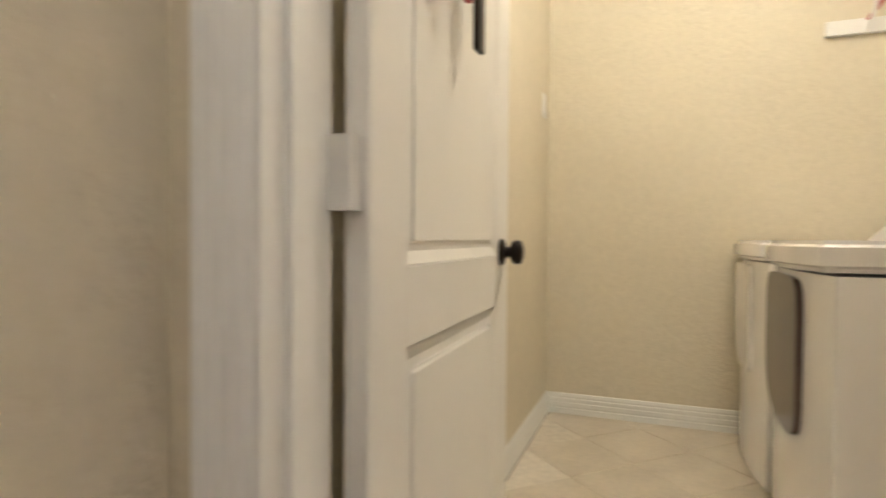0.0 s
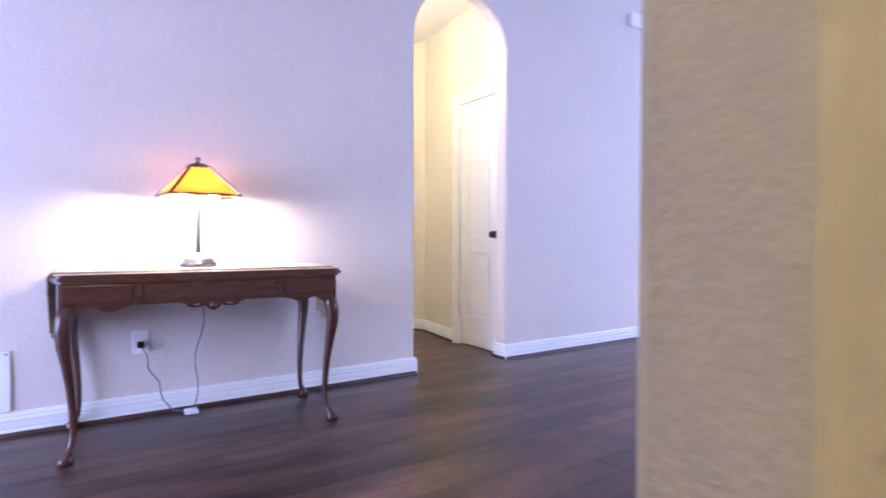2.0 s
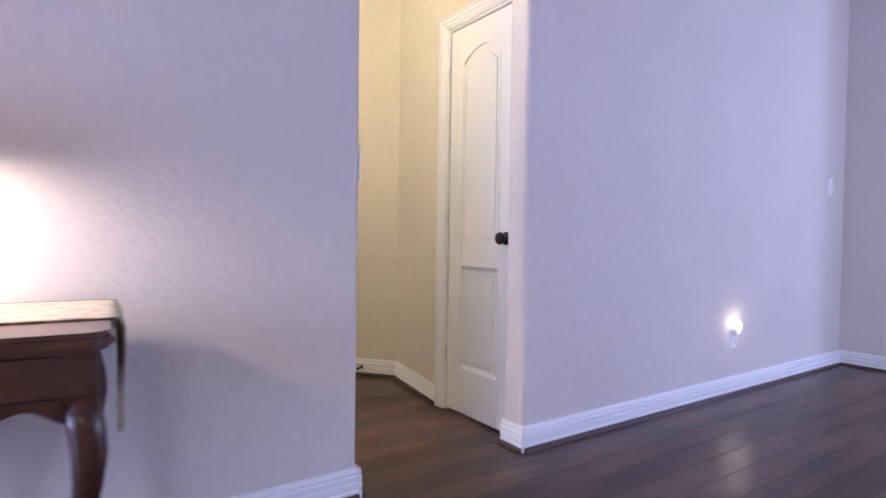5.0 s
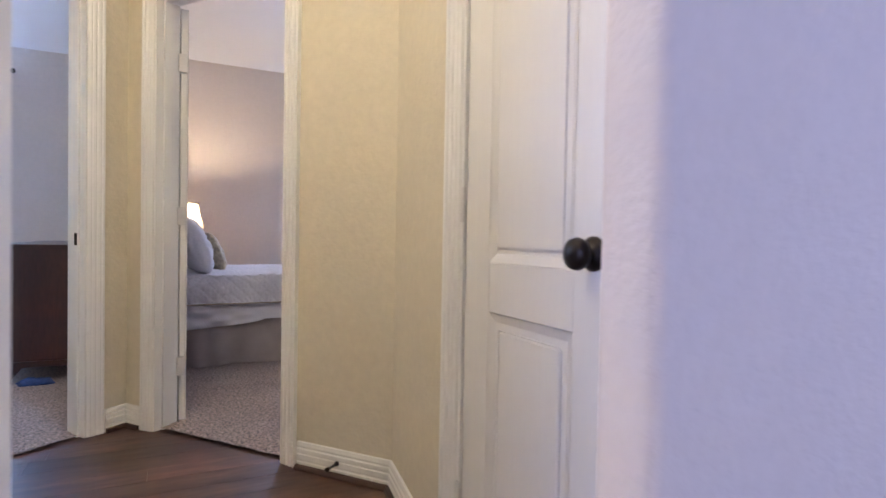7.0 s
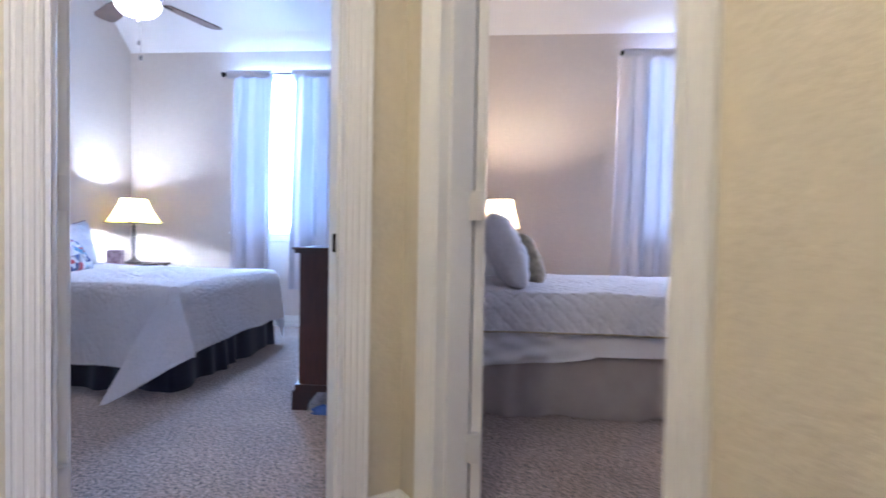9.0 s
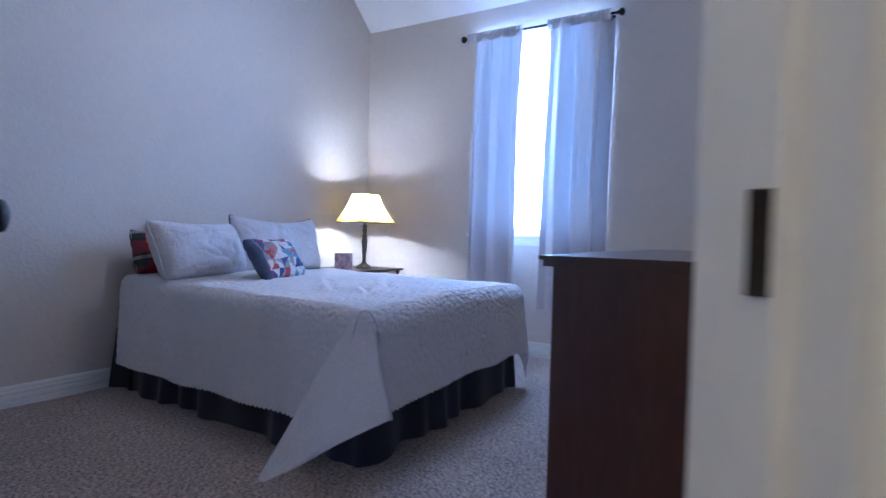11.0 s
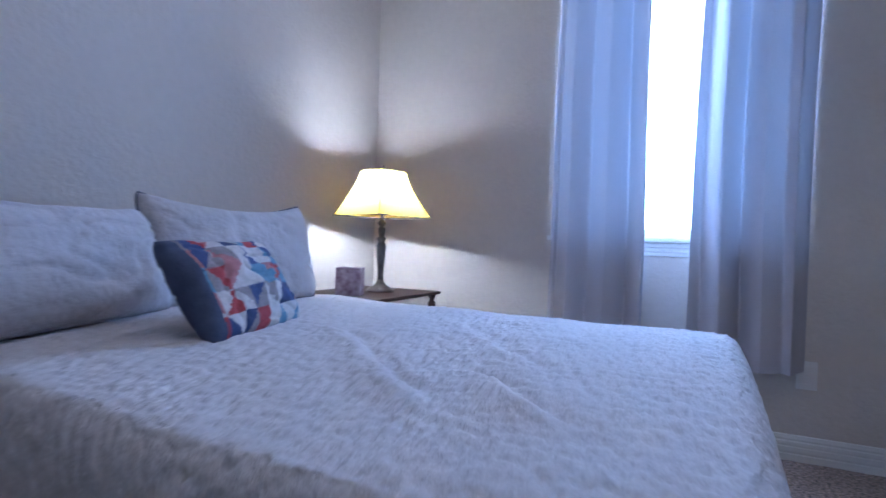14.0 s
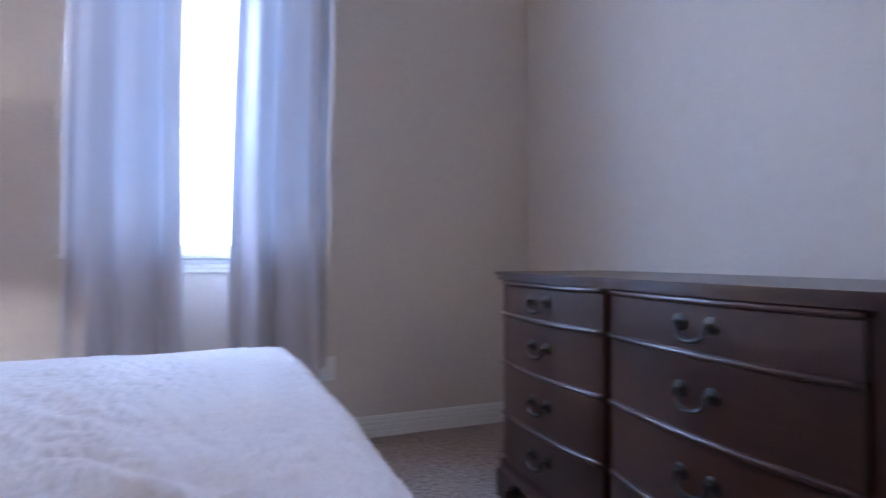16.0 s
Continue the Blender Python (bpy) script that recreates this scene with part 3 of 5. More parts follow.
# ---- windows and curtains ----
def window(name, y0, y1, z0, z1, label):
    w = thing(name, pose(WW, 0, 0), label, "window", kind="structure")
    bm = boxes((-0.10, -0.05, y0, y0 + 0.045, z0, z1), (-0.10, -0.05, y1 - 0.045, y1, z0, z1), (-0.10, -0.05, y0 + 0.045, y1 - 0.045, z0, z0 + 0.045),
               (-0.10, -0.05, y0 + 0.045, y1 - 0.045, z1 - 0.045, z1), bevel=0.003)
    part("window_frame", bm, TRIM, w)
    for a, b in ((z0 + 0.046, z1 - 0.046),):
        p = part("pane", boxes((-0.078, -0.074, y0 + 0.046, y1 - 0.046, a, b)), GLASS, w)
        p.visible_shadow = False
    bm = boxes((-0.05, 0.035, y0 - 0.05, y1 + 0.05, z0 - 0.018, z0 + 0.004), bevel=0.005)
    for k in range(3):
        box(bm, 0.0, 0.016 - 0.003 * k, y0 - 0.03, y1 + 0.03, z0 - 0.040 - 0.020 * k, z0 - 0.021 - 0.020 * k, bevel=0.003)
    part("window_sill", bm, TRIM, w, "white sill with a ribbed apron")
    return w


window("window_1", *WIN, "tall white-framed window with bright daylight behind")
window("window_2", *WIN2, "tall white-framed window with bright daylight behind")
bd = structure("backdrop", boxes((-9.62, -9.60, -2.5, 7.0, -0.5, 5.0)), OUTSIDE, "overexposed daylight outside the windows")


def curtain(name, y0, y1, z0, z1, seed, label, group, gather=1.0, outer=0, mat=None):
    """Hanging cloth with pleats that open towards the hem, a rod pocket and a hem band."""
    rnd = random.Random(seed)
    ph = [rnd.uniform(0, 6.28) for _ in range(5)]
    w = y1 - y0
    fr = [2 * math.pi * w / 0.15 * rnd.uniform(0.9, 1.1), 2 * math.pi * w / 0.30, 2 * math.pi * w / 0.05]

    def f(u, v):
        z = z1 + (z0 - z1) * v
        s = u + 0.05 * math.sin(2 * math.pi * u + ph[3]) * (0.4 + 0.6 * v) + 0.02 * math.sin(17 * u + ph[2])
        amp = (0.014 + 0.026 * min(1, v * 3)) * (0.75 + 0.5 * math.sin(5.3 * u + ph[1]) ** 2)
        a = fr[0] * s + ph[0] + 0.25 * math.sin(2.2 * v + ph[4])
        pleat = 0.6 * math.cos(a) + 0.4 * (1 - 2 * abs(math.sin(a / 2)) ** 0.9)
        x = amp * pleat + 0.5 * amp * math.sin(fr[1] * s + ph[1] + 0.6 * v) + 0.003 * math.sin(fr[2] * s + ph[2]) * max(0, 1 - v * 2.5)
        y = y0 + w * (0.5 + (s - 0.5) * (0.94 + 0.07 * v * gather)) + 0.012 * math.sin(a) + 0.004 * math.sin(7 * v + ph[2])
        edge = max(0.0, 1 - (u if outer < 0 else 1 - u) / 0.16)      # the outer edge turns back to the wall
        return (WW + 0.118 + x * (1 - edge) - 0.113 * edge ** 1.3, y + 0.015 * (0.55 - v), z)

    c = thing(name, Matrix(), label, "curtain", group)
    bm = grid(200, 50, f)
    mat = mat or CURTAIN
    part("cloth", bm, mat, c, smooth=True)
    bm = grid(200, 3, lambda u, v: tuple(Vector(f(u, 0.955 + 0.045 * v)) + Vector((0.0035, 0, -0.001))))
    part("hem", bm, mat, c, "stitched hem band", smooth=True)
    # rod pocket and ruffle
    bm = grid(200, 8, lambda u, v: (WW + 0.118 + 0.018 * math.sin(math.pi * v) + 0.004 * math.sin(fr[2] * u * 1.7 + ph[0]), y0 + w * (0.5 + (u - 0.5) * 0.94), z1 + 0.035 - 0.075 * v))
    part("rod_pocket", bm, mat, c, smooth=True)
    return c


def rod(y0, y1, z, label):
    r = thing("curtain_rod", pose(WW + 0.111, 0, z), label, "curtain rod")
    part("bar", tube([(0, y0, 0), (0, y1, 0)], 0.009, 14), BLACK_METAL, r, smooth=True)
    for y, s in ((y0, -1), (y1, 1)):
        m = pose(0, y, 0) @ pose(0, 0, 0, 90 * -s)
        part("finial", lathe([(0.009, 0), (0.014, 0.004), (0.011, 0.010), (0.022, 0.022), (0.026, 0.034), (0.022, 0.046), (0.0, 0.055)], 20, m), BLACK_METAL, r, smooth=True)
        part("bracket", boxes((-0.111, 0.006, y - s * 0.05 - 0.006, y - s * 0.05 + 0.006, -0.016, -0.009), (-0.111, -0.106, y - s * 0.05 - 0.014, y - s * 0.05 + 0.014, -0.04, 0.03), bevel=0.002), BLACK_METAL, r)


rod(-0.36, 0.78, 2.43, "black metal curtain rod above the bedroom window")
curtain("curtain", -0.365, 0.108, 0.40, 2.43, 3, "grey-white curtain panel hanging beside the window", "bedroom curtains", outer=-1)
curtain("curtain", 0.282, 0.758, 0.385, 2.43, 8, "grey-white curtain panel hanging beside the window", "bedroom curtains", 0.6, outer=1)
rod(3.37, 4.75, 2.585, "black metal curtain rod above the guest window")
curtain("curtain", 3.32, 3.85, 0.30, 2.585, 5, "sheer white curtain panel hanging at the guest window", "guest curtains", outer=-1, mat=CURTAIN_SHEER)
curtain("curtain", 4.08, 4.68, 0.30, 2.585, 11, "sheer white curtain panel hanging at the guest window", "guest curtains", outer=1, mat=CURTAIN_SHEER)


# ---- bed coverings ----
def spread(x0, x1, y0, y1, top, over, side=0.0, nu=300, nv=320, head=0.0, crown=0.02, creases=(), corner=None, taper=(0.0, 0.0), foot=(0.095, 0.055), skew=0.0, lattice=0.0):
    """Cloth laid over a mattress (x0..x1, y0..y1), hanging over three sides by over; the foot is at y1.
    foot: radius and flare of the foot's shoulder. corner: (angle, point) pairs that the hem follows where the spare cloth of the near corner folds."""

    def hang(r, rad, flare):
        arc = min(r, rad * math.pi / 2)
        rest = r - arc
        return rad * math.sin(arc / rad) * 0.55 + rest * math.sin(flare), rad * (1 - math.cos(arc / rad)) + rest * math.cos(flare)

    def f(u, v):
        X = x0 - over + (x1 - x0 + 2 * over + side) * u
        Y = y0 - head + (y1 - y0 + over + head) * v
        ex, ey = min(max(X, x0), x1), min(Y, y1)
        a, b = X - ex, Y - ey
        r = math.hypot(a, b)
        bx, by = (ex - x0) / (x1 - x0) * 2 - 1, (ey - y0) / (y1 - y0)
        z = top + crown * (1 - bx * bx) * 0.8 - 0.012 * by
        z += 0.012 * noise.noise((X * 2.1, Y * 2.1, 1.7)) + 0.007 * noise.noise((X * 5 + 0.6 * Y, Y * 3.2, 4.0))
        fold = noise.noise((X * 3.0 + Y * 2.0, Y * 4.5 - X * 2, 9.0))
        z += 0.014 * max(0, fold) ** 1.5
        for (ax, ay), (bx_, by_), deep in creases:
            lx, ly = bx_ - ax, by_ - ay
            q = ((X - ax) * lx + (Y - ay) * ly) / (lx * lx + ly * ly)
            away = ((X - ax) * ly - (Y - ay) * lx) / math.hypot(lx, ly) + 0.030 * noise.noise((X * 8, Y * 8, 3.0))
            fade = math.exp(-(max(0, -q, q - 1) * 5) ** 2)
            z += deep * fade * (math.exp(-((away - 0.045) / 0.04) ** 2) - 1.1 * math.exp(-(away / 0.022) ** 2))
        wob = 0.5 * noise.noise((X * 6, Y * 6, 0))
        cell = noise.noise((X * 20 + wob * 4, Y * 52 + wob * 5, 2.0))
        ripple = 0.0014 - 0.0044 * math.exp(-(cell / 0.12) ** 2) + 0.0022 * noise.noise((X * 34, Y * 46, 5))
        if lattice:      # diagonal rows of stitching
            for g in (X + Y, X - Y):
                ripple -= 0.0045 * math.exp(-(math.sin(math.pi * g / lattice) / 0.28) ** 2)
        if skew:      # the foot edge is not square to the sides
            lean = skew * (1 - bx) / 2 * by * by
            ey -= lean
        shift = (taper[0] * (1 - by) + taper[1] * by) * max(0.0, bx)
        if r < 1e-6:
            return (X + shift, ey, z + ripple)
        phi = math.atan2(b, abs(a))
        k = math.sin(phi) ** 2
        rad, flare = 0.095 + (foot[0] - 0.095) * k, 0.055 + (foot[1] - 0.055) * k
        out, down = hang(r, rad, flare)
        d = Vector((a / r, b / r, 0))
        if a > 1e-6 and b > 1e-6 and corner:
            reach = min((over + side) / math.cos(phi), over / math.sin(phi))
            full_out, full_down = hang(reach, rad, flare)
            o0, d0 = hang(over + side, 0.095, 0.055)
            o1, d1 = hang(over, *foot)
            knots = [(0.0, Vector((x1 + o0, y1, top - d0)))] + [(math.radians(g), Vector(p)) for g, p in corner] + [(math.pi / 2, Vector((x1, y1 + o1, top - d1)))]
            for (g0, p0), (g1, p1) in zip(knots, knots[1:]):
                if phi <= g1 + 1e-9:
                    w = (phi - g0) / (g1 - g0)
                    h = p0.lerp(p1, w) + Vector((0.035, 0.02, 0)) * math.sin(math.pi * w) * (1 if g0 < 0.1 else 0.4)
                    break
            go, gd = out / full_out, down / full_down
            loose = min(1.0, 2.0 * math.sin(2 * phi))
            go += (r / reach - go) * loose
            p = Vector((ex + (h.x - x1) * go, ey + (h.y - y1) * go, z - (top - h.z) * gd))
            p += Vector((0.6, 0.6, 0.5)) * ripple
            p.z = max(p.z, 0.022)
            p.x += taper[1]
            return tuple(p)
        both = min(abs(a), abs(b)) / over
        rest = max(0.0, r - rad * math.pi / 2)
        wav = 0.008 * math.sin((ex * 1.0 + ey) * 13 + 2 * d.x) * min(1, rest / 0.2) * (1 - both)
        if corner:
            wav *= min(1.0, abs(x1 - ex) / 0.15 + abs(y1 - ey) / 0.15)
        p = Vector((ex, ey, z)) + d * (out + wav + ripple * 1.2)
        p.z -= down
        if u in (0.0, 1.0) or v == 1.0:
            p.z += 0.009 if (round(u * nu) + round(v * nv)) % 4 < 2 else 0
        p.z = max(p.z + ripple * 0.5, 0.03 + 0.02 * both)
        p.x += shift
        return tuple(p)

    return grid(nu, nv, f)


def skirt(pts, z0, z1, mat, parent, flare=0.012, seed=1):
    """Gathered valance along a line of plan points."""
    segs = []
    for p, q in zip(pts, pts[1:]):
        p, q = Vector(p), Vector(q)
        segs.append((p, q, (q - p).length))
    total = sum(s[2] for s in segs)

    def at(u):
        d = u * total
        for p, q, length in segs:
            if d <= length + 1e-6:
                t = (q - p).normalized()
                return p + t * d, Vector((t.y, -t.x))
            d -= length
        return segs[-1][1], Vector((t.y, -t.x))

    def f(u, v):
        p, n = at(u)
        s = u * total
        a = flare * (0.25 + v) * (math.sin(s * 30 + 1.8 * math.sin(s * 7 + seed)) + 0.9 * math.sin(s * 13 + seed))
        p = p + n * (a + 0.02 * v)
        return (p.x, p.y, z1 + (z0 - z1) * v + (0.006 * math.sin(s * 13) if v > 0.99 else 0))

    part("bed_skirt", grid(int(total * 110), 6, f), mat, parent, smooth=True)


def pillow(w, h, t, seed=0, sag=0.03, n=44):
    """Stuffed pillow standing on its long edge; x across, z up, y through."""
    bm = bmesh.new()
    rnd = random.Random(seed)
    off = rnd.uniform(0, 50)

    def f(side):
        def g(u, v):
            x, z = 2 * u - 1, 2 * v - 1
            edge = (1 - abs(x) ** 2.6) * (1 - abs(z) ** 2.6)
            pull_x = 1 - 0.09 * (1 - z * z) * abs(x) ** 3
            pull_z = 1 - 0.10 * (1 - x * x) * abs(z) ** 3
            d = t * 0.5 * max(edge, 0) ** 0.45
            k = off + side * 7
            d += 0.020 * noise.noise((x * 2.2 + k, z * 2.2, 3)) * edge - 0.014 * max(0, 1 - 7 * abs(noise.noise((x * 1.6 + k, z * 2.4, 8)))) * edge ** 0.5 + 0.004 * noise.noise((x * 9 + k, z * 9, 8)) * edge
            zz = h / 2 * z * pull_z - sag * (1 - x * x) * (1 if z > 0 else 0) * abs(z) ** 2
            k2 = 1 - 0.085 * (x * z) ** 4
            return (w / 2 * x * pull_x * k2, side * d, h / 2 + zz * k2)
        return g

    grid(n, n, f(-1), bm)
    grid(n, n, f(1), bm)
    bmesh.ops.remove_doubles(bm, verts=bm.verts, dist=0.0008)
    bmesh.ops.recalc_face_normals(bm, faces=bm.faces)
    return bm


def piping(w, h, sag=0.03):
    pts = []
    for k in range(81):
        s = k / 80 * 4
        i, f_ = int(s) % 4, s - int(s)
        x, z = [(-1 + 2 * f_, -1), (1, -1 + 2 * f_), (1 - 2 * f_, 1), (-1, 1 - 2 * f_)][i]
        px, pz = 1 - 0.09 * (1 - z * z) * abs(x) ** 3, 1 - 0.10 * (1 - x * x) * abs(z) ** 3
        k2 = 1 - 0.085 * (x * z) ** 4
        pts.append((w / 2 * x * px * k2, 0, h / 2 + (h / 2 * z * pz - sag * (1 - x * x) * (1 if z > 0 else 0)) * k2))
    return tube(pts, 0.0055, 6)


# main bedroom bed: head at the south wall
bed = thing("bed", pose(0, 0, 0.012), "double bed with a pale quilted coverlet and navy bed skirt", "bed")
part("mattress", boxes((-8.00, -6.735, -1.35, 0.33, 0.35, 0.600), bevel=0.05), SHEET, bed, smooth=True)
part("box_spring", boxes((-7.99, -6.74, -1.35, 0.35, 0.12, 0.345), bevel=0.02), SHEET, bed)
for x in (-7.9, -6.7):
    for y in (-1.25, 0.30):
        part("leg", lathe([(0.03, 0), (0.03, 0.12)], 12, pose(x, y, 0)), BLACK_METAL, bed)
part("coverlet", spread(-8.02, -6.625, -1.30, 0.43, 0.622, 0.47, 0.06, 340, 330, taper=(-0.075, 0.015), foot=(0.125, 0.11), skew=0.015,
                        corner=((41.6, (-6.28, 0.23, 0.02)), (74, (-6.59, 0.585, 0.235)), (82, (-6.675, 0.535, 0.21))),
                        creases=(((-7.28, -0.38), (-6.945, -0.03), 0.010), ((-7.07, 0.037), (-6.93, 0.20), 0.011), ((-7.60, -0.20), (-7.20, 0.10), 0.006))), QUILT, bed, "rumpled pale grey-white quilted coverlet", smooth=True)
skirt([(-6.685, -1.38), (-6.605, 0.42), (-8.02, 0.42), (-8.02, -1.38)], 0.005, 0.33, NAVY, bed, seed=2)


def laid(name, m, w, h, t, mat, label, category="pillow", seed=0, pipe=None, group="", sag=0.03):
    p = thing(name, m, label, category, group)
    part("cover", pillow(w, h, t, seed, sag), mat, p, smooth=True)
    if pipe:
        part("piping", piping(w, h, sag), pipe, p, smooth=True)
    return p


def plaid():
    """Woven plaid of red, green-black and white bands."""
    m = bpy.data.materials.new("plaid_fabric")
    m.use_nodes = True
    n, l = m.node_tree.nodes, m.node_tree.links
    tc = n.new("ShaderNodeTexCoord")
    sep = n.new("ShaderNodeSeparateXYZ")
    l.new(tc.outputs["Object"], sep.inputs[0])
    cols = []
    for axis in (0, 2):
        mul = n.new("ShaderNodeMath")
        mul.operation = "MULTIPLY"
        mul.inputs[1].default_value = 7.0
        l.new(sep.outputs[axis], mul.inputs[0])
        fr = n.new("ShaderNodeMath")
        fr.operation = "FRACT"
        l.new(mul.outputs[0], fr.inputs[0])
        r = n.new("ShaderNodeValToRGB")
        r.color_ramp.interpolation = "CONSTANT"
        e = r.color_ramp.elements
        e[0].color = (0.36, 0.03, 0.04, 1)
        e[1].position, e[1].color = 0.34, (0.03, 0.045, 0.045, 1)
        for pos, c in ((0.62, (0.62, 0.58, 0.55, 1)), (0.74, (0.03, 0.045, 0.045, 1)), (0.84, (0.36, 0.03, 0.04, 1))):
            k = e.new(pos)
            k.color = c
        l.new(fr.outputs[0], r.inputs[0])
        cols.append(r)
    mix = n.new("ShaderNodeMix")
    mix.data_type = "RGBA"
    mix.inputs[0].default_value = 0.5
    l.new(cols[0].outputs[0], mix.inputs[6])
    l.new(cols[1].outputs[0], mix.inputs[7])
    p = n["Principled BSDF"]
    p.inputs["Roughness"].default_value = 0.95
    l.new(mix.outputs[2], p.inputs["Base Color"])
    return m


def leaned(x, y, z, rz, lean):
    return pose(x, y, z, 0, 0, rz) @ pose(0, 0, 0, lean)


laid("pillow", leaned(-6.91, -1.22, 0.64, 8, 14), 0.50, 0.27, 0.15, plaid(), "red and black plaid pillow against the wall", seed=4)
laid("pillow", leaned(-6.96, -0.96, 0.630, 14, 24), 0.68, 0.35, 0.24, SHAM, "pale grey linen sham propped on the bed", seed=1, pipe=SHAM, group="bed shams")
laid("pillow", leaned(-7.58, -1.06, 0.628, -6, 17), 0.70, 0.40, 0.21, SHAM, "pale grey linen sham with dark piped edge", seed=2, pipe=material("grey_piping", (0.12, 0.12, 0.16), 0.8), group="bed shams", sag=0.05)


def patchwork_cushion():
    """Small quilted cushion whose front is pieced from coloured triangles."""
    c = thing("cushion", leaned(-7.20, -0.60, 0.625, 17, 34), "small patchwork cushion of red, blue and white triangles", "cushion")
    cols = [(0.42, 0.055, 0.06), (0.035, 0.055, 0.14), (0.62, 0.58, 0.56), (0.13, 0.27, 0.38), (0.62, 0.57, 0.54), (0.30, 0.26, 0.26), (0.05, 0.08, 0.2), (0.45, 0.18, 0.18)]
    mats = [material("patch", k, 0.9, var=0.15, scale=60, fine=0.12, fine_scale=180, bump=0.3, bump_scale=200) for k in cols]
    w, h, t = 0.46, 0.285, 0.13
    rnd = random.Random(5)
    n = 56
    bm = pillow(w, h, t, 9, sag=0.012, n=n)
    body = material("slate_cushion_back", (0.07, 0.09, 0.15), 0.9, var=0.2, scale=30, bump=0.3, bump_scale=120)
    tone = {}
    bmesh.ops.triangulate(bm, faces=bm.faces)
    for f in bm.faces:
        p = f.calc_center_median()
        if f.normal.y < 0 or p.x > w / 2 - 0.05:
            f.material_index = 0
            continue
        gx, gz = (p.x + w / 2) / w * 8, p.z / h * 5
        i, j = int(gx), int(gz)
        fx, fz = gx - i, gz - j
        half = (fx + fz > 1) if (i + j) % 2 else (fx > fz)
        key = (i, j, half)
        if key not in tone:
            tone[key] = 1 + rnd.randrange(len(cols))
        f.material_index = tone[key]
    for f in bm.faces:
        f.smooth = True
    part("cover", bm, [body] + mats, c)
    return c


patchwork_cushion()

# ---- nightstand and lamp ----
ns = thing("nightstand", pose(-8.435, -1.125, 0.012), "small dark wooden side table with turned legs", "nightstand")
part("tabletop", boxes((-0.307, 0.307, -0.235, 0.235, 0.592, 0.608), bevel=0.006), MAHOGANY, ns)
part("apron", boxes((-0.20, 0.20, -0.17, 0.17, 0.578, 0.5925), bevel=0.003), MAHOGANY, ns)
for x in (-0.275, 0.275):
    for y in (-0.20, 0.20):
        prof = [(0.016, 0), (0.022, 0.03), (0.013, 0.06), (0.019, 0.16), (0.012, 0.19), (0.018, 0.30), (0.012, 0.44), (0.020, 0.475), (0.011, 0.505), (0.021, 0.53), (0.021, 0.55), (0.011, 0.562), (0.019, 0.58), (0.019, 0.5925)]
        part("leg", lathe(prof, 16, pose(x, y, 0)), MAHOGANY, ns, smooth=True)
part("shelf", boxes((-0.275, 0.275, -0.20, 0.20, 0.17, 0.188), bevel=0.004), MAHOGANY, ns)


def bell_shade(w0, w1, h, mat, parent, z, sides=4, rot=0.0, trim=True):
    """Four-sided bell shade, wider below, open at both ends."""
    def ring(v):
        k = w1 + (w0 - w1) * (1 - v) ** 1.35
        return k, z + h * v
    bm = bmesh.new()
    n = 12
    rows = []
    for j in range(n + 1):
        k, zz = ring(j / n)
        row = []
        for s in range(4):
            for i in range(8):
                a = Vector([(k, -k), (k, k), (-k, k), (-k, -k)][s])
                b = Vector([(k, k), (-k, k), (-k, -k), (k, -k)][s])
                q = a.lerp(b, i / 8)
                q = q * (1 - 0.035 * (1 - abs(2 * i / 8 - 1) ** 2) * -1)
                row.append(bm.verts.new((*(Matrix.Rotation(rot, 2) @ q), zz)))
        rows.append(row)
    for a, b in zip(rows, rows[1:]):
        for i in range(32):
            bm.faces.new((a[i], a[(i + 1) % 32], b[(i + 1) % 32], b[i]))
    sh = part("shade", bm, mat, parent, "cream fabric bell shade, lit from inside", smooth=False)
    if trim:
        bm = bmesh.new()
        for row_v in (0.0, 1.0):
            k, zz = ring(row_v)
            pts = [Matrix.Rotation(rot, 2) @ Vector(p) for p in ((k, -k), (k, k), (-k, k), (-k, -k), (k, -k))]
            for p, q in zip(pts, pts[1:]):
                tube([(*p, zz), (*q, zz)], 0.0035, 6, bm)
        for s in range(4):
            pts = []
            for j in range(n + 1):
                k, zz = ring(j / n)
                pts.append((*(Matrix.Rotation(rot, 2) @ Vector([(k, -k), (k, k), (-k, k), (-k, -k)][s])), zz))
            tube(pts, 0.0022, 6, bm)
        part("trim", bm, material("shade_braid", (0.06, 0.045, 0.035), 0.8), parent, "dark braid along the shade's edges")
    return sh


lamp = thing("table_lamp", pose(-8.48, -1.095, 0.6205, 0, 0, -16), "pewter candlestick table lamp with lit cream shade", "lamp")
part("base", lathe([(0.0, 0), (0.066, 0), (0.068, 0.008), (0.058, 0.016), (0.050, 0.024), (0.030, 0.034), (0.020, 0.045), (0.016, 0.06)], 32), PEWTER, lamp, smooth=True)
part("stem", lathe([(0.016, 0.058), (0.013, 0.08), (0.015, 0.12), (0.021, 0.19), (0.023, 0.225), (0.018, 0.240), (0.012, 0.245), (0.022, 0.255), (0.022, 0.265), (0.012, 0.272), (0.018, 0.295),
                    (0.018, 0.312), (0.010, 0.320), (0.020, 0.332), (0.020, 0.342), (0.010, 0.352), (0.008, 0.40), (0.013, 0.402), (0.013, 0.44), (0.0, 0.441)], 28), PEWTER, lamp, smooth=True)
part("harp", tube([(0.0, 0.03 * math.sin(math.pi * k / 10) * (1 if k else 0), 0.40 + 0.022 * k) for k in range(11)], 0.0025, 6), PEWTER, lamp)
bell_shade(0.170, 0.080, 0.222, SHADE, lamp, 0.370)

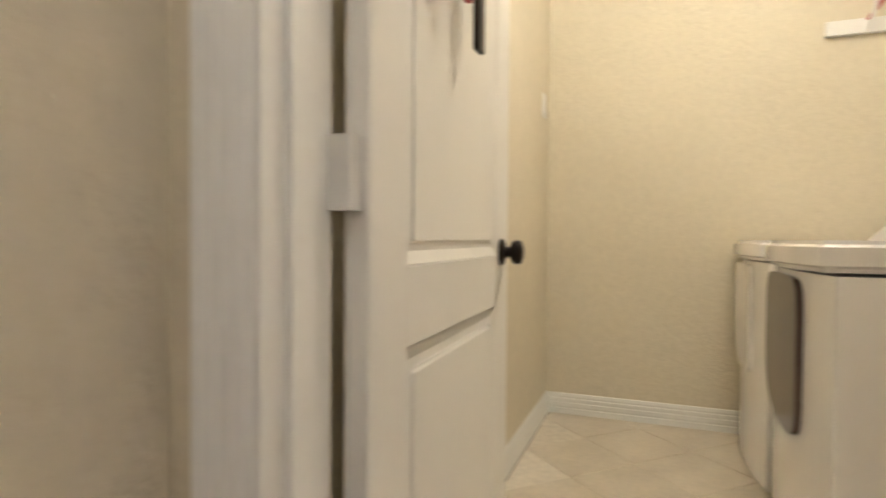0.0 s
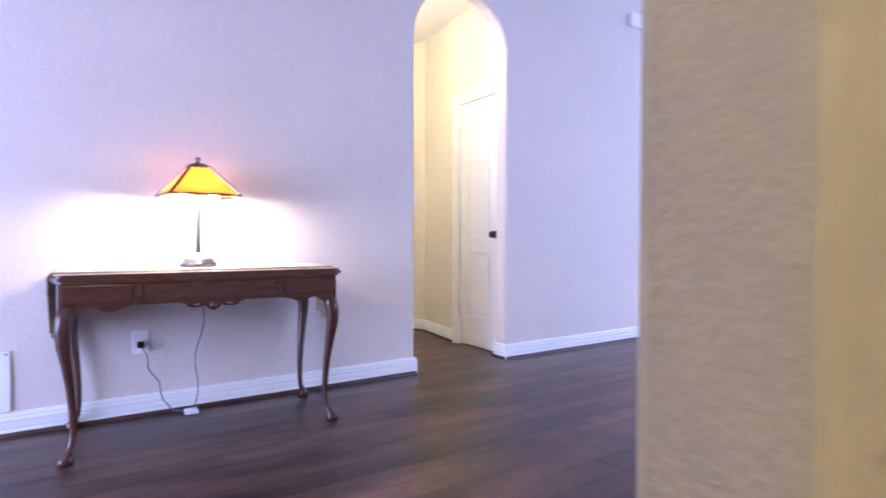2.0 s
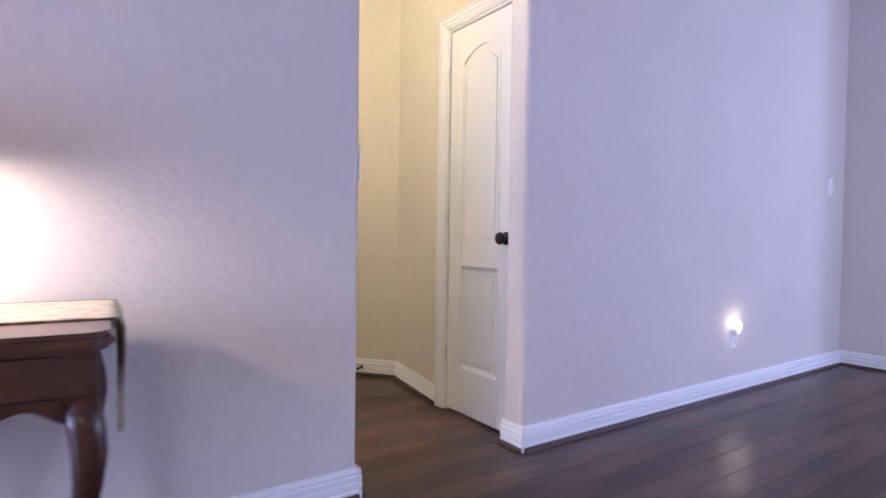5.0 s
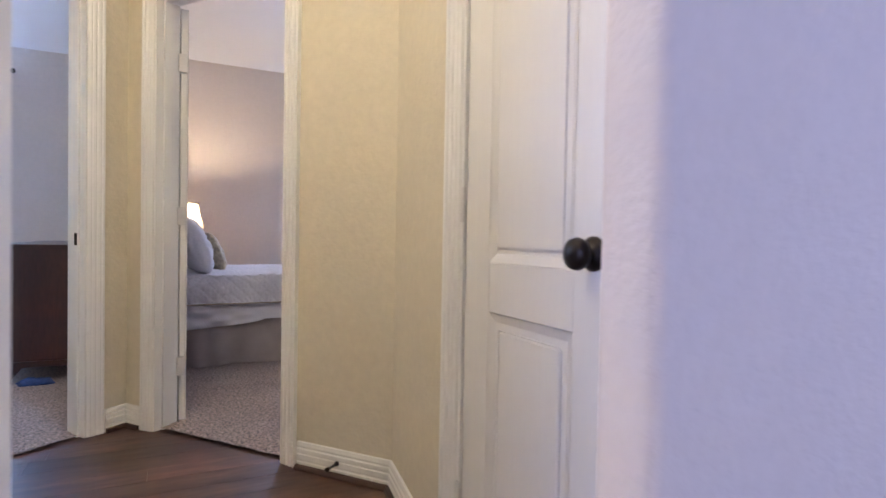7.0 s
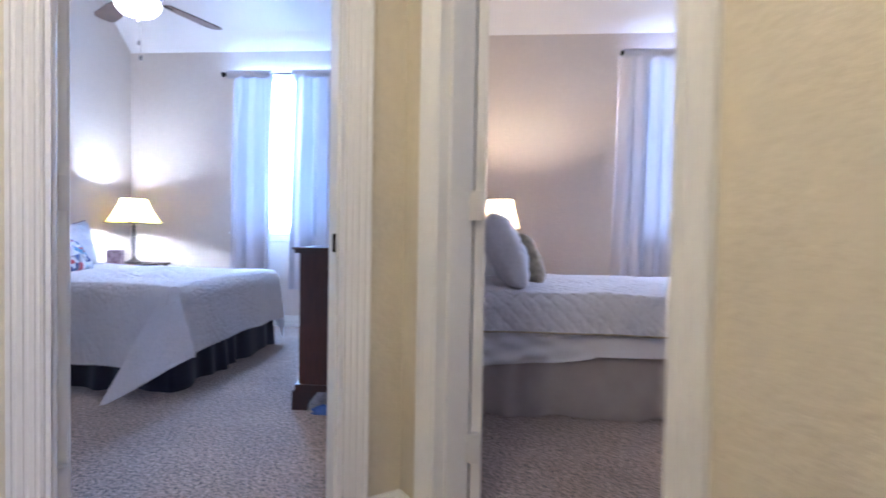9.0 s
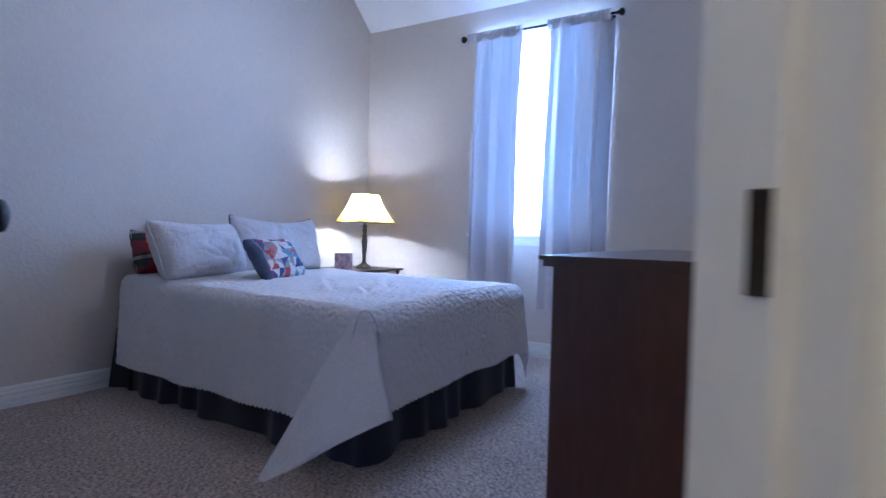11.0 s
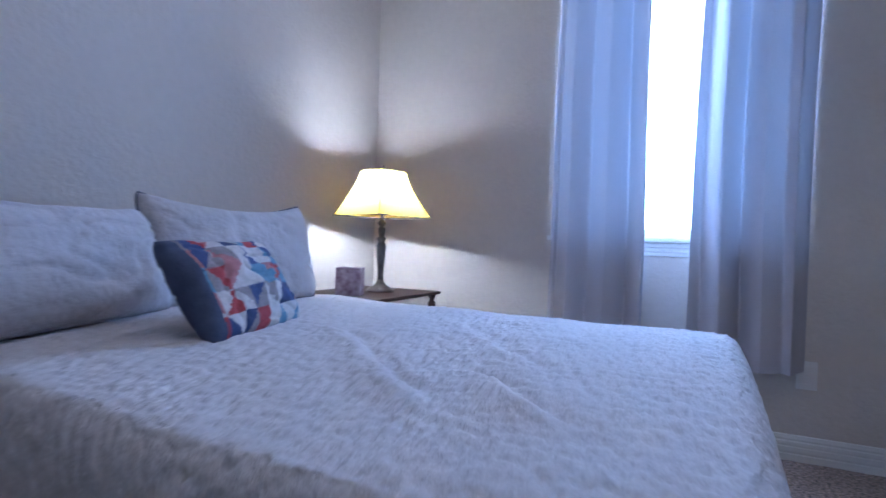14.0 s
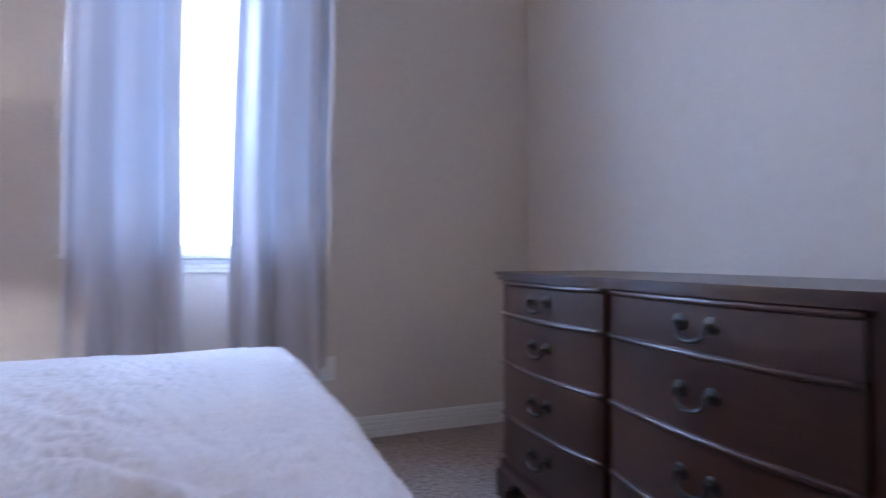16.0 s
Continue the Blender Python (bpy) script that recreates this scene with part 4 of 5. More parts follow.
tin = thing("tissue_box", pose(-8.245, -1.105, 0.6205, 0, 0, 25), "square purple floral tissue box on the nightstand", "box")
part("carton", boxes((-0.056, 0.056, -0.056, 0.056, 0, 0.125), bevel=0.003), PURPLE_BOX, tin)
part("slot", boxes((-0.03, 0.03, -0.012, 0.012, 0.1252, 0.1262)), SHEET, tin)


# ---- dresser ----
def dresser():
    d = thing("dresser", pose(-8.05, 1.245, 0.012, 0, 0, -0.9), "dark mahogany double dresser with serpentine front and brass pulls", "dresser")
    W, D, T = 1.63, 0.50, 0.845

    def front(x):
        """How far the front curves out at x."""
        for c0, c1, k in ((0.0, 0.64, 0.034), (0.64, 1.36, 0.040)):
            if x <= c1:
                return k * abs(math.sin(math.pi * (x - c0) / (c1 - c0))) ** 0.7
        return 0.0

    k = 60
    xs = [W * i / k for i in range(k + 1)]
    body = [(x, -front(x) + 0.012) for x in xs] + [(W, D - 0.02), (0, D - 0.02)]
    part("body", prism(body, T - 0.03 - 0.12, "z", 0.12), MAHOGANY_END, d)
    top = [(-0.025 + (W + 0.05) * i / k, -front(W * i / k) - 0.022) for i in range(k + 1)] + [(W + 0.025, D), (-0.025, D)]
    bm = prism(top, 0.012, "z", T - 0.012)
    top2 = [(-0.016 + (W + 0.032) * i / k, -front(W * i / k) - 0.012) for i in range(k + 1)] + [(W + 0.016, D - 0.005), (-0.016, D - 0.005)]
    prism(top2, 0.018, "z", T - 0.030, bm)
    part("top", bm, MAHOGANY, d, "polished moulded mahogany top")
    base = [(-0.012 + (W + 0.024) * i / k, -front(W * i / k) - 0.006) for i in range(k + 1)] + [(W + 0.012, D - 0.02), (-0.012, D - 0.02)]
    part("plinth", prism(base, 0.035, "z", 0.10), MAHOGANY, d)
    for x in (0.0, W):
        s = 1 if x == 0 else -1
        for y in (0.0, D - 0.10):
            out = [(x - s * 0.012, 0.0), (x + s * 0.05, 0.0), (x + s * 0.055, 0.035), (x + s * 0.10, 0.075), (x + s * 0.17, 0.101), (x - s * 0.012, 0.101)]
            part("bracket_foot", prism(out, 0.035, "y", y - 0.02), MAHOGANY, d)
            out = [(y - 0.02, 0.0), (y + 0.06, 0.0), (y + 0.07, 0.04), (y + 0.12, 0.101), (y - 0.02, 0.101)]
            part("bracket_foot", prism(out, 0.03, "x", x - 0.012 if x == 0 else x - 0.018), MAHOGANY, d)
    rows = [0.165, 0.325, 0.512, 0.690, 0.806]
    cols = [(0.035, 0.620, (0.3275,)), (0.650, 1.30, (0.975,))]
    for c0, c1, pulls in cols:
        for z0, z1 in zip(rows, rows[1:]):
            m = 24
            xx = [c0 + (c1 - c0) * i / m for i in range(m + 1)]
            out = [(x, -front(x) - 0.004) for x in xx] + [(c1, 0.06), (c0, 0.06)]
            dr = part("drawer", prism(out, z1 - z0 - 0.012, "z", z0 + 0.006), MAHOGANY, d)
            bm = tube([(x, -front(x) - 0.006, z1 - 0.001) for x in xx], 0.0085, 8)
            part("bead", bm, MAHOGANY, dr, "rounded drawer lip", smooth=True)
            zm = (z0 + z1) / 2
            for xm in pulls:
                y = -front(xm) - 0.004
                bm = bmesh.new()
                for s in (-1, 1):
                    m_post = pose(xm + s * 0.043, y, zm + 0.008) @ pose(0, 0, 0, 90)
                    lathe([(0.0, 0), (0.020, 0), (0.019, 0.002), (0.015, 0.004), (0.007, 0.006), (0.005, 0.016), (0.008, 0.020), (0, 0.022)], 14, m_post, bm)
                pts = [(xm + 0.043 * math.cos(math.pi * q / 12), y - 0.018 - 0.006 * math.sin(math.pi * q / 12), zm + 0.008 - 0.036 * math.sin(math.pi * q / 12) ** 0.7) for q in range(13)]
                tube(pts, [0.004 + 0.002 * math.sin(math.pi * q / 12) for q in range(13)], 8, bm)
                part("bail_pull", bm, BRASS, dr, "aged brass bail pull on two rosettes")
    return d


dresser()


def dropped_cloth():
    """Crumpled rag on the carpet."""
    c = thing("cloth", pose(-6.375, 1.41, 0.012), "crumpled blue cloth on the carpet by the dresser foot", "cloth")
    prof = [(0.0, 0.0), (0.055, 0.0), (0.065, 0.012), (0.055, 0.032), (0.030, 0.048), (0.0, 0.052)]
    bm = lathe(prof, 30)
    for v in bm.verts:
        k = 1 + 0.5 * noise.noise(v.co * 28)
        v.co = Vector((v.co.x * 0.7 * k, v.co.y * 1.35 * k, v.co.z * (0.7 + 0.6 * abs(noise.noise(v.co * 40 + Vector((3, 1, 0)))))))
    part("fabric", bm, material("blue_cotton", (0.06, 0.12, 0.34), 0.9, var=0.3, scale=40, bump=0.4, bump_scale=120), c, smooth=True)


dropped_cloth()

# ---- ceiling fan ----
fan = thing("ceiling_fan", pose(-6.98, -0.04, 2.36), "dark ceiling fan with lit frosted bowl light", "fan")
part("bowl", lathe([(0.0, -0.085), (0.05, -0.082), (0.095, -0.066), (0.125, -0.035), (0.135, 0.0), (0.13, 0.01)], 32), FROST, fan, "glowing frosted glass bowl", smooth=True)
part("finial", lathe([(0.0, -0.115), (0.010, -0.112), (0.014, -0.10), (0.02, -0.088), (0.0, -0.085)], 16), PEWTER, fan, smooth=True)
part("motor", lathe([(0.10, 0.011), (0.12, 0.02), (0.15, 0.06), (0.155, 0.12), (0.13, 0.17), (0.06, 0.19), (0.03, 0.22)], 32), BLACK_METAL, fan, smooth=True)
part("downrod", lathe([(0.013, 0.20), (0.013, 1.38)], 12), BLACK_METAL, fan)
part("canopy", lathe([(0.02, 1.28), (0.06, 1.33), (0.07, 1.37)], 20), BLACK_METAL, fan, smooth=True)
for k in range(5):
    a = radians(18 + 72 * k)
    out = [(0.20, -0.045), (0.35, -0.062), (0.60, -0.070), (0.645, -0.05), (0.655, 0.0), (0.645, 0.05), (0.60, 0.070), (0.35, 0.062), (0.20, 0.045)]
    b = part("blade", prism(out, 0.008, "z", 0.0), FAN_WOOD, fan)
    b.matrix_basis = pose(0, 0, 0.055) @ Matrix.Rotation(a, 4, "Z") @ pose(0, 0, 0, 10)
    b = part("blade_arm", boxes((0.12, 0.26, -0.016, 0.016, -0.006, 0.002), bevel=0.002), BLACK_METAL, fan)
    b.matrix_basis = pose(0, 0, 0.052) @ Matrix.Rotation(a, 4, "Z") @ pose(0, 0, 0, 10)
for dx, z in ((0.0, -0.36), (0.02, -0.27)):
    bm = tube([(dx, 0.02, -0.09), (dx, 0.02, z + 0.03)], 0.0012, 6)
    lathe([(0.003, z), (0.009, z + 0.003), (0.009, z + 0.028), (0.003, z + 0.032)], 12, pose(dx, 0.02, 0), bm)
    part("pull_chain", bm, PEWTER, fan, "pull chain with a dark fob")

# ---- guest bedroom ----
gb = thing("bed", pose(0, 0, 0.012), "guest bed with white coverlet, loose sheet and taupe skirt", "bed")
part("box_spring", boxes((-7.88, -6.53, 2.03, 3.92, 0.13, 0.34), bevel=0.02), SHEET, gb)
part("mattress", boxes((-7.89, -6.52, 2.03, 3.93, 0.345, 0.615), bevel=0.06), SHEET, gb, smooth=True)
for x in (-7.8, -6.6):
    for y in (2.1, 3.85):
        part("leg", lathe([(0.03, 0), (0.03, 0.13)], 12, pose(x, y, 0)), BLACK_METAL, gb)
part("coverlet", spread(-7.92, -6.50, 2.05, 3.96, 0.640, 0.255, 0.0, 260, 300, lattice=0.085), MATELASSE, gb, "white quilted coverlet with scalloped edge", smooth=True)


def loose_sheet(u, v):
    """Sheet below the coverlet: tucked smooth along the side, pulled loose at the head end."""
    y = 2.05 + 1.90 * u
    free = max(0.0, 1 - (y - 2.05) / 0.70)
    low = 0.328 - 0.085 * free ** 0.6 * (1 if free else 0) - 0.006 * math.sin(5 * y)
    z = 0.47 + (low - 0.47) * v
    return (-6.478 + 0.022 * free * v * math.sin(11 * y + 16 * v) + 0.012 * free * math.sin(30 * y - 12 * v) + 0.003 * math.sin(7 * y) + 0.012 * v, y, z)


part("hem", tube([(-6.438 + 0.006 * math.sin(15 * y), y, 0.437 + 0.004 * math.sin(3 * y)) for y in [2.06 + 0.05 * k for k in range(39)]], 0.005, 6), GOLD_FAB, gb, "corded hem along the coverlet's edge")
part("sheet", grid(160, 16, loose_sheet), SHEET, gb, "loose white sheet hanging below the coverlet", smooth=True)
skirt([(-6.50, 2.02), (-6.50, 3.95), (-7.90, 3.95)], 0.006, 0.345, TAUPE, gb, flare=0.012, seed=4)
laid("pillow", leaned(-6.82, 2.38, 0.645, 2, 24), 0.66, 0.47, 0.20, MATELASSE, "white quilted sham against the headboard wall", seed=21)
laid("pillow", leaned(-7.48, 2.24, 0.635, -2, 20), 0.66, 0.44, 0.20, MATELASSE, "white quilted sham against the headboard wall", seed=22)
laid("cushion", leaned(-7.12, 2.50, 0.635, 3, 24), 0.46, 0.36, 0.16, GOLD_FAB, "gold and silver textured square cushion", "cushion", seed=23)
gn = thing("nightstand", pose(-8.25, 2.24, 0.012), "small wooden nightstand beside the guest bed", "nightstand")
part("tabletop", boxes((-0.25, 0.25, -0.22, 0.22, 0.58, 0.60), bevel=0.006), MAHOGANY, gn)
part("body", boxes((-0.22, 0.22, -0.20, 0.20, 0.12, 0.579), bevel=0.004), MAHOGANY, gn)
for x in (-0.2, 0.2):
    for y in (-0.18, 0.18):
        part("leg", lathe([(0.014, 0), (0.022, 0.12)], 12, pose(x, y, 0)), MAHOGANY, gn)
gl = thing("table_lamp", pose(-8.15, 2.27, 0.613), "brass table lamp with a lit pale shade", "lamp")
part("base", lathe([(0.0, 0), (0.07, 0), (0.07, 0.012), (0.03, 0.03), (0.018, 0.06), (0.03, 0.12), (0.04, 0.18), (0.025, 0.25), (0.010, 0.29), (0.010, 0.45), (0, 0.451)], 28), BRASS, gl, smooth=True)
bell_shade(0.158, 0.108, 0.24, SHADE_G, gl, 0.37)

# ---- console table ----
def console():
    c = thing("console_table", pose(-2.555, 0.597, 0, 0, 0, -93), "long walnut console table with cabriole legs", "table")
    L, D, T = 1.13, 0.53, 0.745      # local x along the length, local y towards the room
    hx, hy = L / 2, D / 2

    def moulded(px, z0, z1, e):
        k = 0.045
        turn = [(k * math.sin(math.pi / 2 * i / 7), k * math.cos(math.pi / 2 * i / 7)) for i in range(8)]
        pts = [(-hx - e, -hy - e), (hx + e, -hy - e)] + [(hx + e - k + c_, hy + e - k + s_) for s_, c_ in turn] + [(-hx - e + k - c_, hy + e - k + s_) for s_, c_ in turn[::-1]]
        return prism(pts, z1 - z0, "z", z0, px)

    bm = bmesh.new()
    moulded(bm, T - 0.010, T, 0.014)
    part("tabletop", bm, WALNUT, c, "walnut top board")
    for z0, z1, e in ((T - 0.024, T - 0.0102, 0.022), (T - 0.034, T - 0.0242, 0.012)):
        bm = bmesh.new()
        moulded(bm, z0, z1, e)
        part("edge_moulding", bm, WALNUT, c)
    a0 = 0.615
    part("apron", boxes((-hx + 0.03, hx - 0.03, hy - 0.035, hy - 0.012, a0, T - 0.035), bevel=0.002), WALNUT, c)
    part("apron", boxes((-hx + 0.03, hx - 0.03, -hy + 0.012, -hy + 0.03, a0, T - 0.035)), WALNUT, c)
    for s in (-1, 1):
        part("apron", boxes((s * (hx - 0.02) - 0.01, s * (hx - 0.02) + 0.01, -hy + 0.03, hy - 0.03, a0, T - 0.035)), WALNUT, c)
        part("divider", boxes((s * 0.285 - 0.011, s * 0.285 + 0.011, hy - 0.014, hy - 0.002, a0 + 0.012, T - 0.037), bevel=0.003), WALNUT, c)
        out = []
        k = 20
        for i in range(k + 1):
            u = i / k
            out.append((s * (hx - 0.05 - 0.20 * u), a0 - 0.030 * (0.5 + 0.5 * math.cos(3 * math.pi * u)) * (1 - 0.6 * u) - 0.004))
        out += [(s * (hx - 0.25), a0 + 0.012), (s * (hx - 0.05), a0 + 0.012)]
        part("scalloped_rail", prism(out, 0.022, "y", hy - 0.030), WALNUT, c)
        part("drawer", boxes((s * 0.43 - 0.12, s * 0.43 + 0.12, hy - 0.016, hy - 0.006, a0 + 0.014, T - 0.042), bevel=0.003), WALNUT, c)
    part("drawer", boxes((-0.265, 0.265, hy - 0.018, hy - 0.008, a0 + 0.014, T - 0.042), bevel=0.003), WALNUT, c)
    crest = [(-0.13, a0 + 0.004)]
    for i in range(25):
        u = i / 24 * 2 - 1
        crest.append((0.13 * u, a0 - 0.006 - 0.026 * math.exp(-(u * 3) ** 2) - 0.006 * math.cos(9 * u)))
    crest.append((0.13, a0 + 0.004))
    bm = prism(crest, 0.012, "y", hy - 0.014)
    for s in (-1, 1):
        pts = [(s * (0.02 + 0.03 * math.cos(q * 0.5) * (1 - q / 16)) + s * 0.012 * q * 0.5, hy - 0.001, a0 - 0.012 + 0.012 * math.sin(q * 0.5) * (1 - q / 16)) for q in range(15)]
        tube(pts, 0.0045, 6, bm)
    lathe([(0, 0), (0.014, 0.002), (0.016, 0.006), (0.008, 0.012), (0, 0.013)], 12, pose(0, hy - 0.003, a0 - 0.016) @ pose(0, 0, 0, -90), bm)
    part("carved_crest", bm, WALNUT, c, "carved scroll at the apron's middle")

    def cabriole(sx, sy):
        prof = [(0.62, 0.000, 0.030), (0.57, 0.010, 0.031), (0.52, 0.016, 0.029), (0.46, 0.013, 0.0245), (0.38, 0.003, 0.020), (0.30, -0.006, 0.0165), (0.20, -0.013, 0.014), (0.12, -0.014, 0.0125), (0.07, -0.008, 0.012), (0.045, 0.004, 0.016), (0.028, 0.012, 0.025), (0.012, 0.013, 0.030), (0.0, 0.010, 0.024)]
        bm = bmesh.new()
        rings = []
        for z, o, r in prof:
            cx, cy = sx * (hx - 0.035 + o), sy * (hy - 0.038 + o)
            ring = []
            for q in range(14):
                a = 2 * math.pi * q / 14
                sq = (abs(math.cos(a)) ** 3 + abs(math.sin(a)) ** 3) ** (-1 / 3)
                ring.append(bm.verts.new((cx + r * sq * math.cos(a), cy + r * sq * math.sin(a), z)))
            rings.append(ring)
        for a, b in zip(rings, rings[1:]):
            for q in range(14):
                bm.faces.new((a[q], a[(q + 1) % 14], b[(q + 1) % 14], b[q]))
        bm.faces.new(rings[0])
        bm.faces.new(rings[-1])
        box(bm, sx * (hx - 0.035) - 0.030, sx * (hx - 0.035) + 0.030, sy * (hy - 0.038) - 0.030, sy * (hy - 0.038) + 0.030, 0.60, T - 0.035, bevel=0.003)
        bmesh.ops.recalc_face_normals(bm, faces=bm.faces)
        part("leg", bm, WALNUT, c, smooth=True)

    for sx in (-1, 1):
        for sy in (-1, 1):
            cabriole(sx, sy)
    return c


console()


def runner():
    """Cloth runner along the table top; its ends hang down over the short sides."""
    r = thing("table_runner", pose(-2.555, 0.597, 0.7455, 0, 0, -93), "gold brocade runner lying along the console table", "table runner")
    half, drop = 0.592, 0.24

    def f(u, v):
        s = (2 * u - 1) * (half + drop)
        w = 0.17 * (1 - 0.25 * max(0, abs(s) - half) / drop)
        y = -0.055 + w * (2 * v - 1)
        over = abs(s) - half
        if over <= 0:
            return (s, y, 0.0015 + 0.0008 * noise.noise((s * 8, y * 8, 0)))
        point = 0.05 * (1 - abs(2 * v - 1))
        return (math.copysign(half + 0.006 + 0.006 * math.sin(20 * v + 9 * over), s), y, -over - point * over / drop)

    ob = part("cloth", grid(90, 14, f), BROCADE, r, smooth=True)
    m = ob.modifiers.new("thickness", "SOLIDIFY")
    m.thickness, m.offset = 0.002, 1.0


runner()
lm = thing("table_lamp", pose(-2.66, 0.588, 0.7495, 0, 0, 4), "bronze table lamp with amber mica pyramid shade, lit", "lamp")
part("base", lathe([(0.0, 0), (0.084, 0), (0.086, 0.012), (0.082, 0.020), (0.072, 0.024), (0.072, 0.036), (0.064, 0.042), (0.044, 0.052), (0.022, 0.064), (0.014, 0.07)], 36), PEWTER, lm, smooth=True)
part("stem", lathe([(0.013, 0.068), (0.013, 0.27), (0.010, 0.30), (0.007, 0.34), (0.014, 0.345), (0.014, 0.375), (0.006, 0.38), (0.006, 0.49), (0.0, 0.491)], 20), PEWTER, lm, smooth=True)
for s in (-1, 1):
    part("bulb", lathe([(0.0, 0.322), (0.014, 0.326), (0.024, 0.338), (0.024, 0.352), (0.014, 0.372), (0.012, 0.395)], 16, pose(0, s * 0.075, 0)), BULB, lm, "glowing bulb below the shade", smooth=True)
hb, ht, z0, z1 = 0.158, 0.042, 0.345, 0.485
cb = [Vector((hb * a, hb * b, z0)) for a, b in ((1, -1), (1, 1), (-1, 1), (-1, -1))]
ct = [Vector((ht * a, ht * b, z1)) for a, b in ((1, -1), (1, 1), (-1, 1), (-1, -1))]
for i in range(4):
    bm = bmesh.new()
    bm.faces.new([bm.verts.new(q) for q in (cb[i], cb[(i + 1) % 4], ct[(i + 1) % 4], ct[i])])
    p = part("panel", bm, MICA, lm, "glowing amber mica panel")
    sol = p.modifiers.new("thickness", "SOLIDIFY")
    sol.thickness = 0.002
bm = bmesh.new()
for i in range(4):
    tube([cb[i], ct[i]], 0.006, 6, bm)
    tube([cb[i], cb[(i + 1) % 4]], 0.006, 6, bm)
    tube([ct[i], ct[(i + 1) % 4]], 0.006, 6, bm)
part("shade_frame", bm, BRONZE, lm, "dark metal frame of the shade")
part("cap", lathe([(0.058, 0.478), (0.050, 0.490), (0.034, 0.500), (0.012, 0.505), (0.008, 0.512), (0.013, 0.520), (0.010, 0.530), (0.0, 0.534)], 20), BRONZE, lm, smooth=True)


# ---- small fittings ----
def plate(name, m, label, kind_, w=0.075, h=0.118):
    p = thing(name, m, label, "outlet" if kind_ == "outlet" else "switch")
    part("cover_plate", boxes((-w / 2, w / 2, 0, 0.006, -h / 2, h / 2), bevel=0.0025), PLASTIC, p)
    if kind_ == "outlet":
        for s in (-1, 1):
            part("socket", boxes((-0.017, 0.017, 0.0055, 0.0085, s * 0.020 - 0.014, s * 0.020 + 0.014), bevel=0.004), PLASTIC, p)
    else:
        part("rocker", boxes((-0.017, 0.017, 0.0055, 0.010, -0.033, 0.033), bevel=0.002), PLASTIC, p)
    return p




def facing(x, y, z, d):
    """Pose on a wall whose outward normal is d: e, n, s or w."""
    return pose(x, y, z, 0, 0, {"e": -90, "n": 0, "s": 180, "w": 90}[d])


plate("wall_outlet", facing(WX, 0.352, 0.372, "e"), "white wall outlet with a black plug under the table", "outlet")
plate("wall_outlet", facing(WX, 4.405, 0.335, "e"), "white wall outlet holding a small night-light", "outlet")
plate("light_switch", facing(WX, 5.68, 1.325, "e"), "white rocker light switch on the wall", "switch")
plate("wall_outlet", facing(WW, 0.735, 0.37, "e"), "white wall outlet below the curtain", "outlet")
plate("light_switch", facing(-2.895, AY0, 1.175, "n"), "white switch plate on the archway's jamb", "switch", 0.05, 0.115)
plate("light_switch", facing(0.02, 3.10, 1.60, "e"), "white switch plate on the laundry wall", "switch")

nl = thing("night_light", facing(WX + 0.009, 4.412, 0.395, "e"), "small plug-in night-light, lit warm white", "light")
part("housing", boxes((-0.022, 0.022, 0.0, 0.026, -0.03, 0.006), bevel=0.005), PLASTIC, nl)
part("lens", lathe([(0.018, 0.006), (0.021, 0.02), (0.018, 0.042), (0.0, 0.052)], 18, pose(0, 0.016, 0)), NIGHT, nl, smooth=True)

cord = thing("power_cord", Matrix(), "thin dark lamp cord with inline switch on the floor", "cord")
bm = tube([(WX + 0.03, 0.352, 0.35)] + [(WX + 0.04 + 0.012 * math.sin(k * 0.9), 0.352 + 0.017 * k * 0.68 + 0.010 * math.sin(k * 1.3), max(0.012, 0.345 - 0.030 * k)) for k in range(1, 13)] + [(WX + 0.10, 0.555, 0.012)], 0.003, 6)
part("cable", bm, CORD, cord)
bm = tube([(WX + 0.10, 0.575, 0.012)] + [(WX + 0.06 + 0.01 * math.sin(k), 0.585 + 0.004 * k + 0.014 * math.sin(k * 0.8), 0.02 + 0.0455 * k) for k in range(16)], 0.003, 6)
part("cable", bm, CORD, cord)
part("plug", boxes((WX + 0.009, WX + 0.036, 0.337, 0.367, 0.345, 0.375), bevel=0.004), BLACK_METAL, cord, "black plug")
part("inline_switch", boxes((WX + 0.07, WX + 0.125, 0.535, 0.60, 0.001, 0.024), bevel=0.006), PLASTIC, cord, "white inline switch")

vent = thing("wall_register", facing(WX, -0.31, 0.25, "e"), "white return-air panel low on the wall", "vent")
part("panel", boxes((-0.15, 0.15, 0, 0.012, -0.135, 0.135), bevel=0.003), PLASTIC, vent)
for s in (-1, 1):
    part("screw", lathe([(0, 0), (0.005, 0), (0.004, 0.003), (0, 0.0035)], 10, pose(s * 0.135, 0.0115, 0.12) @ pose(0, 0, 0, -90)), PEWTER, vent)

siren = thing("alarm_box", facing(WX, 4.17, 2.765, "e"), "white alarm box high on the wall", "alarm")
part("case", boxes((-0.11, 0.11, 0, 0.05, -0.055, 0.055), bevel=0.008), PLASTIC, siren)
part("sensor", boxes((-0.42, -0.36, 0, 0.03, -0.045, 0.045), bevel=0.006), PLASTIC, siren)

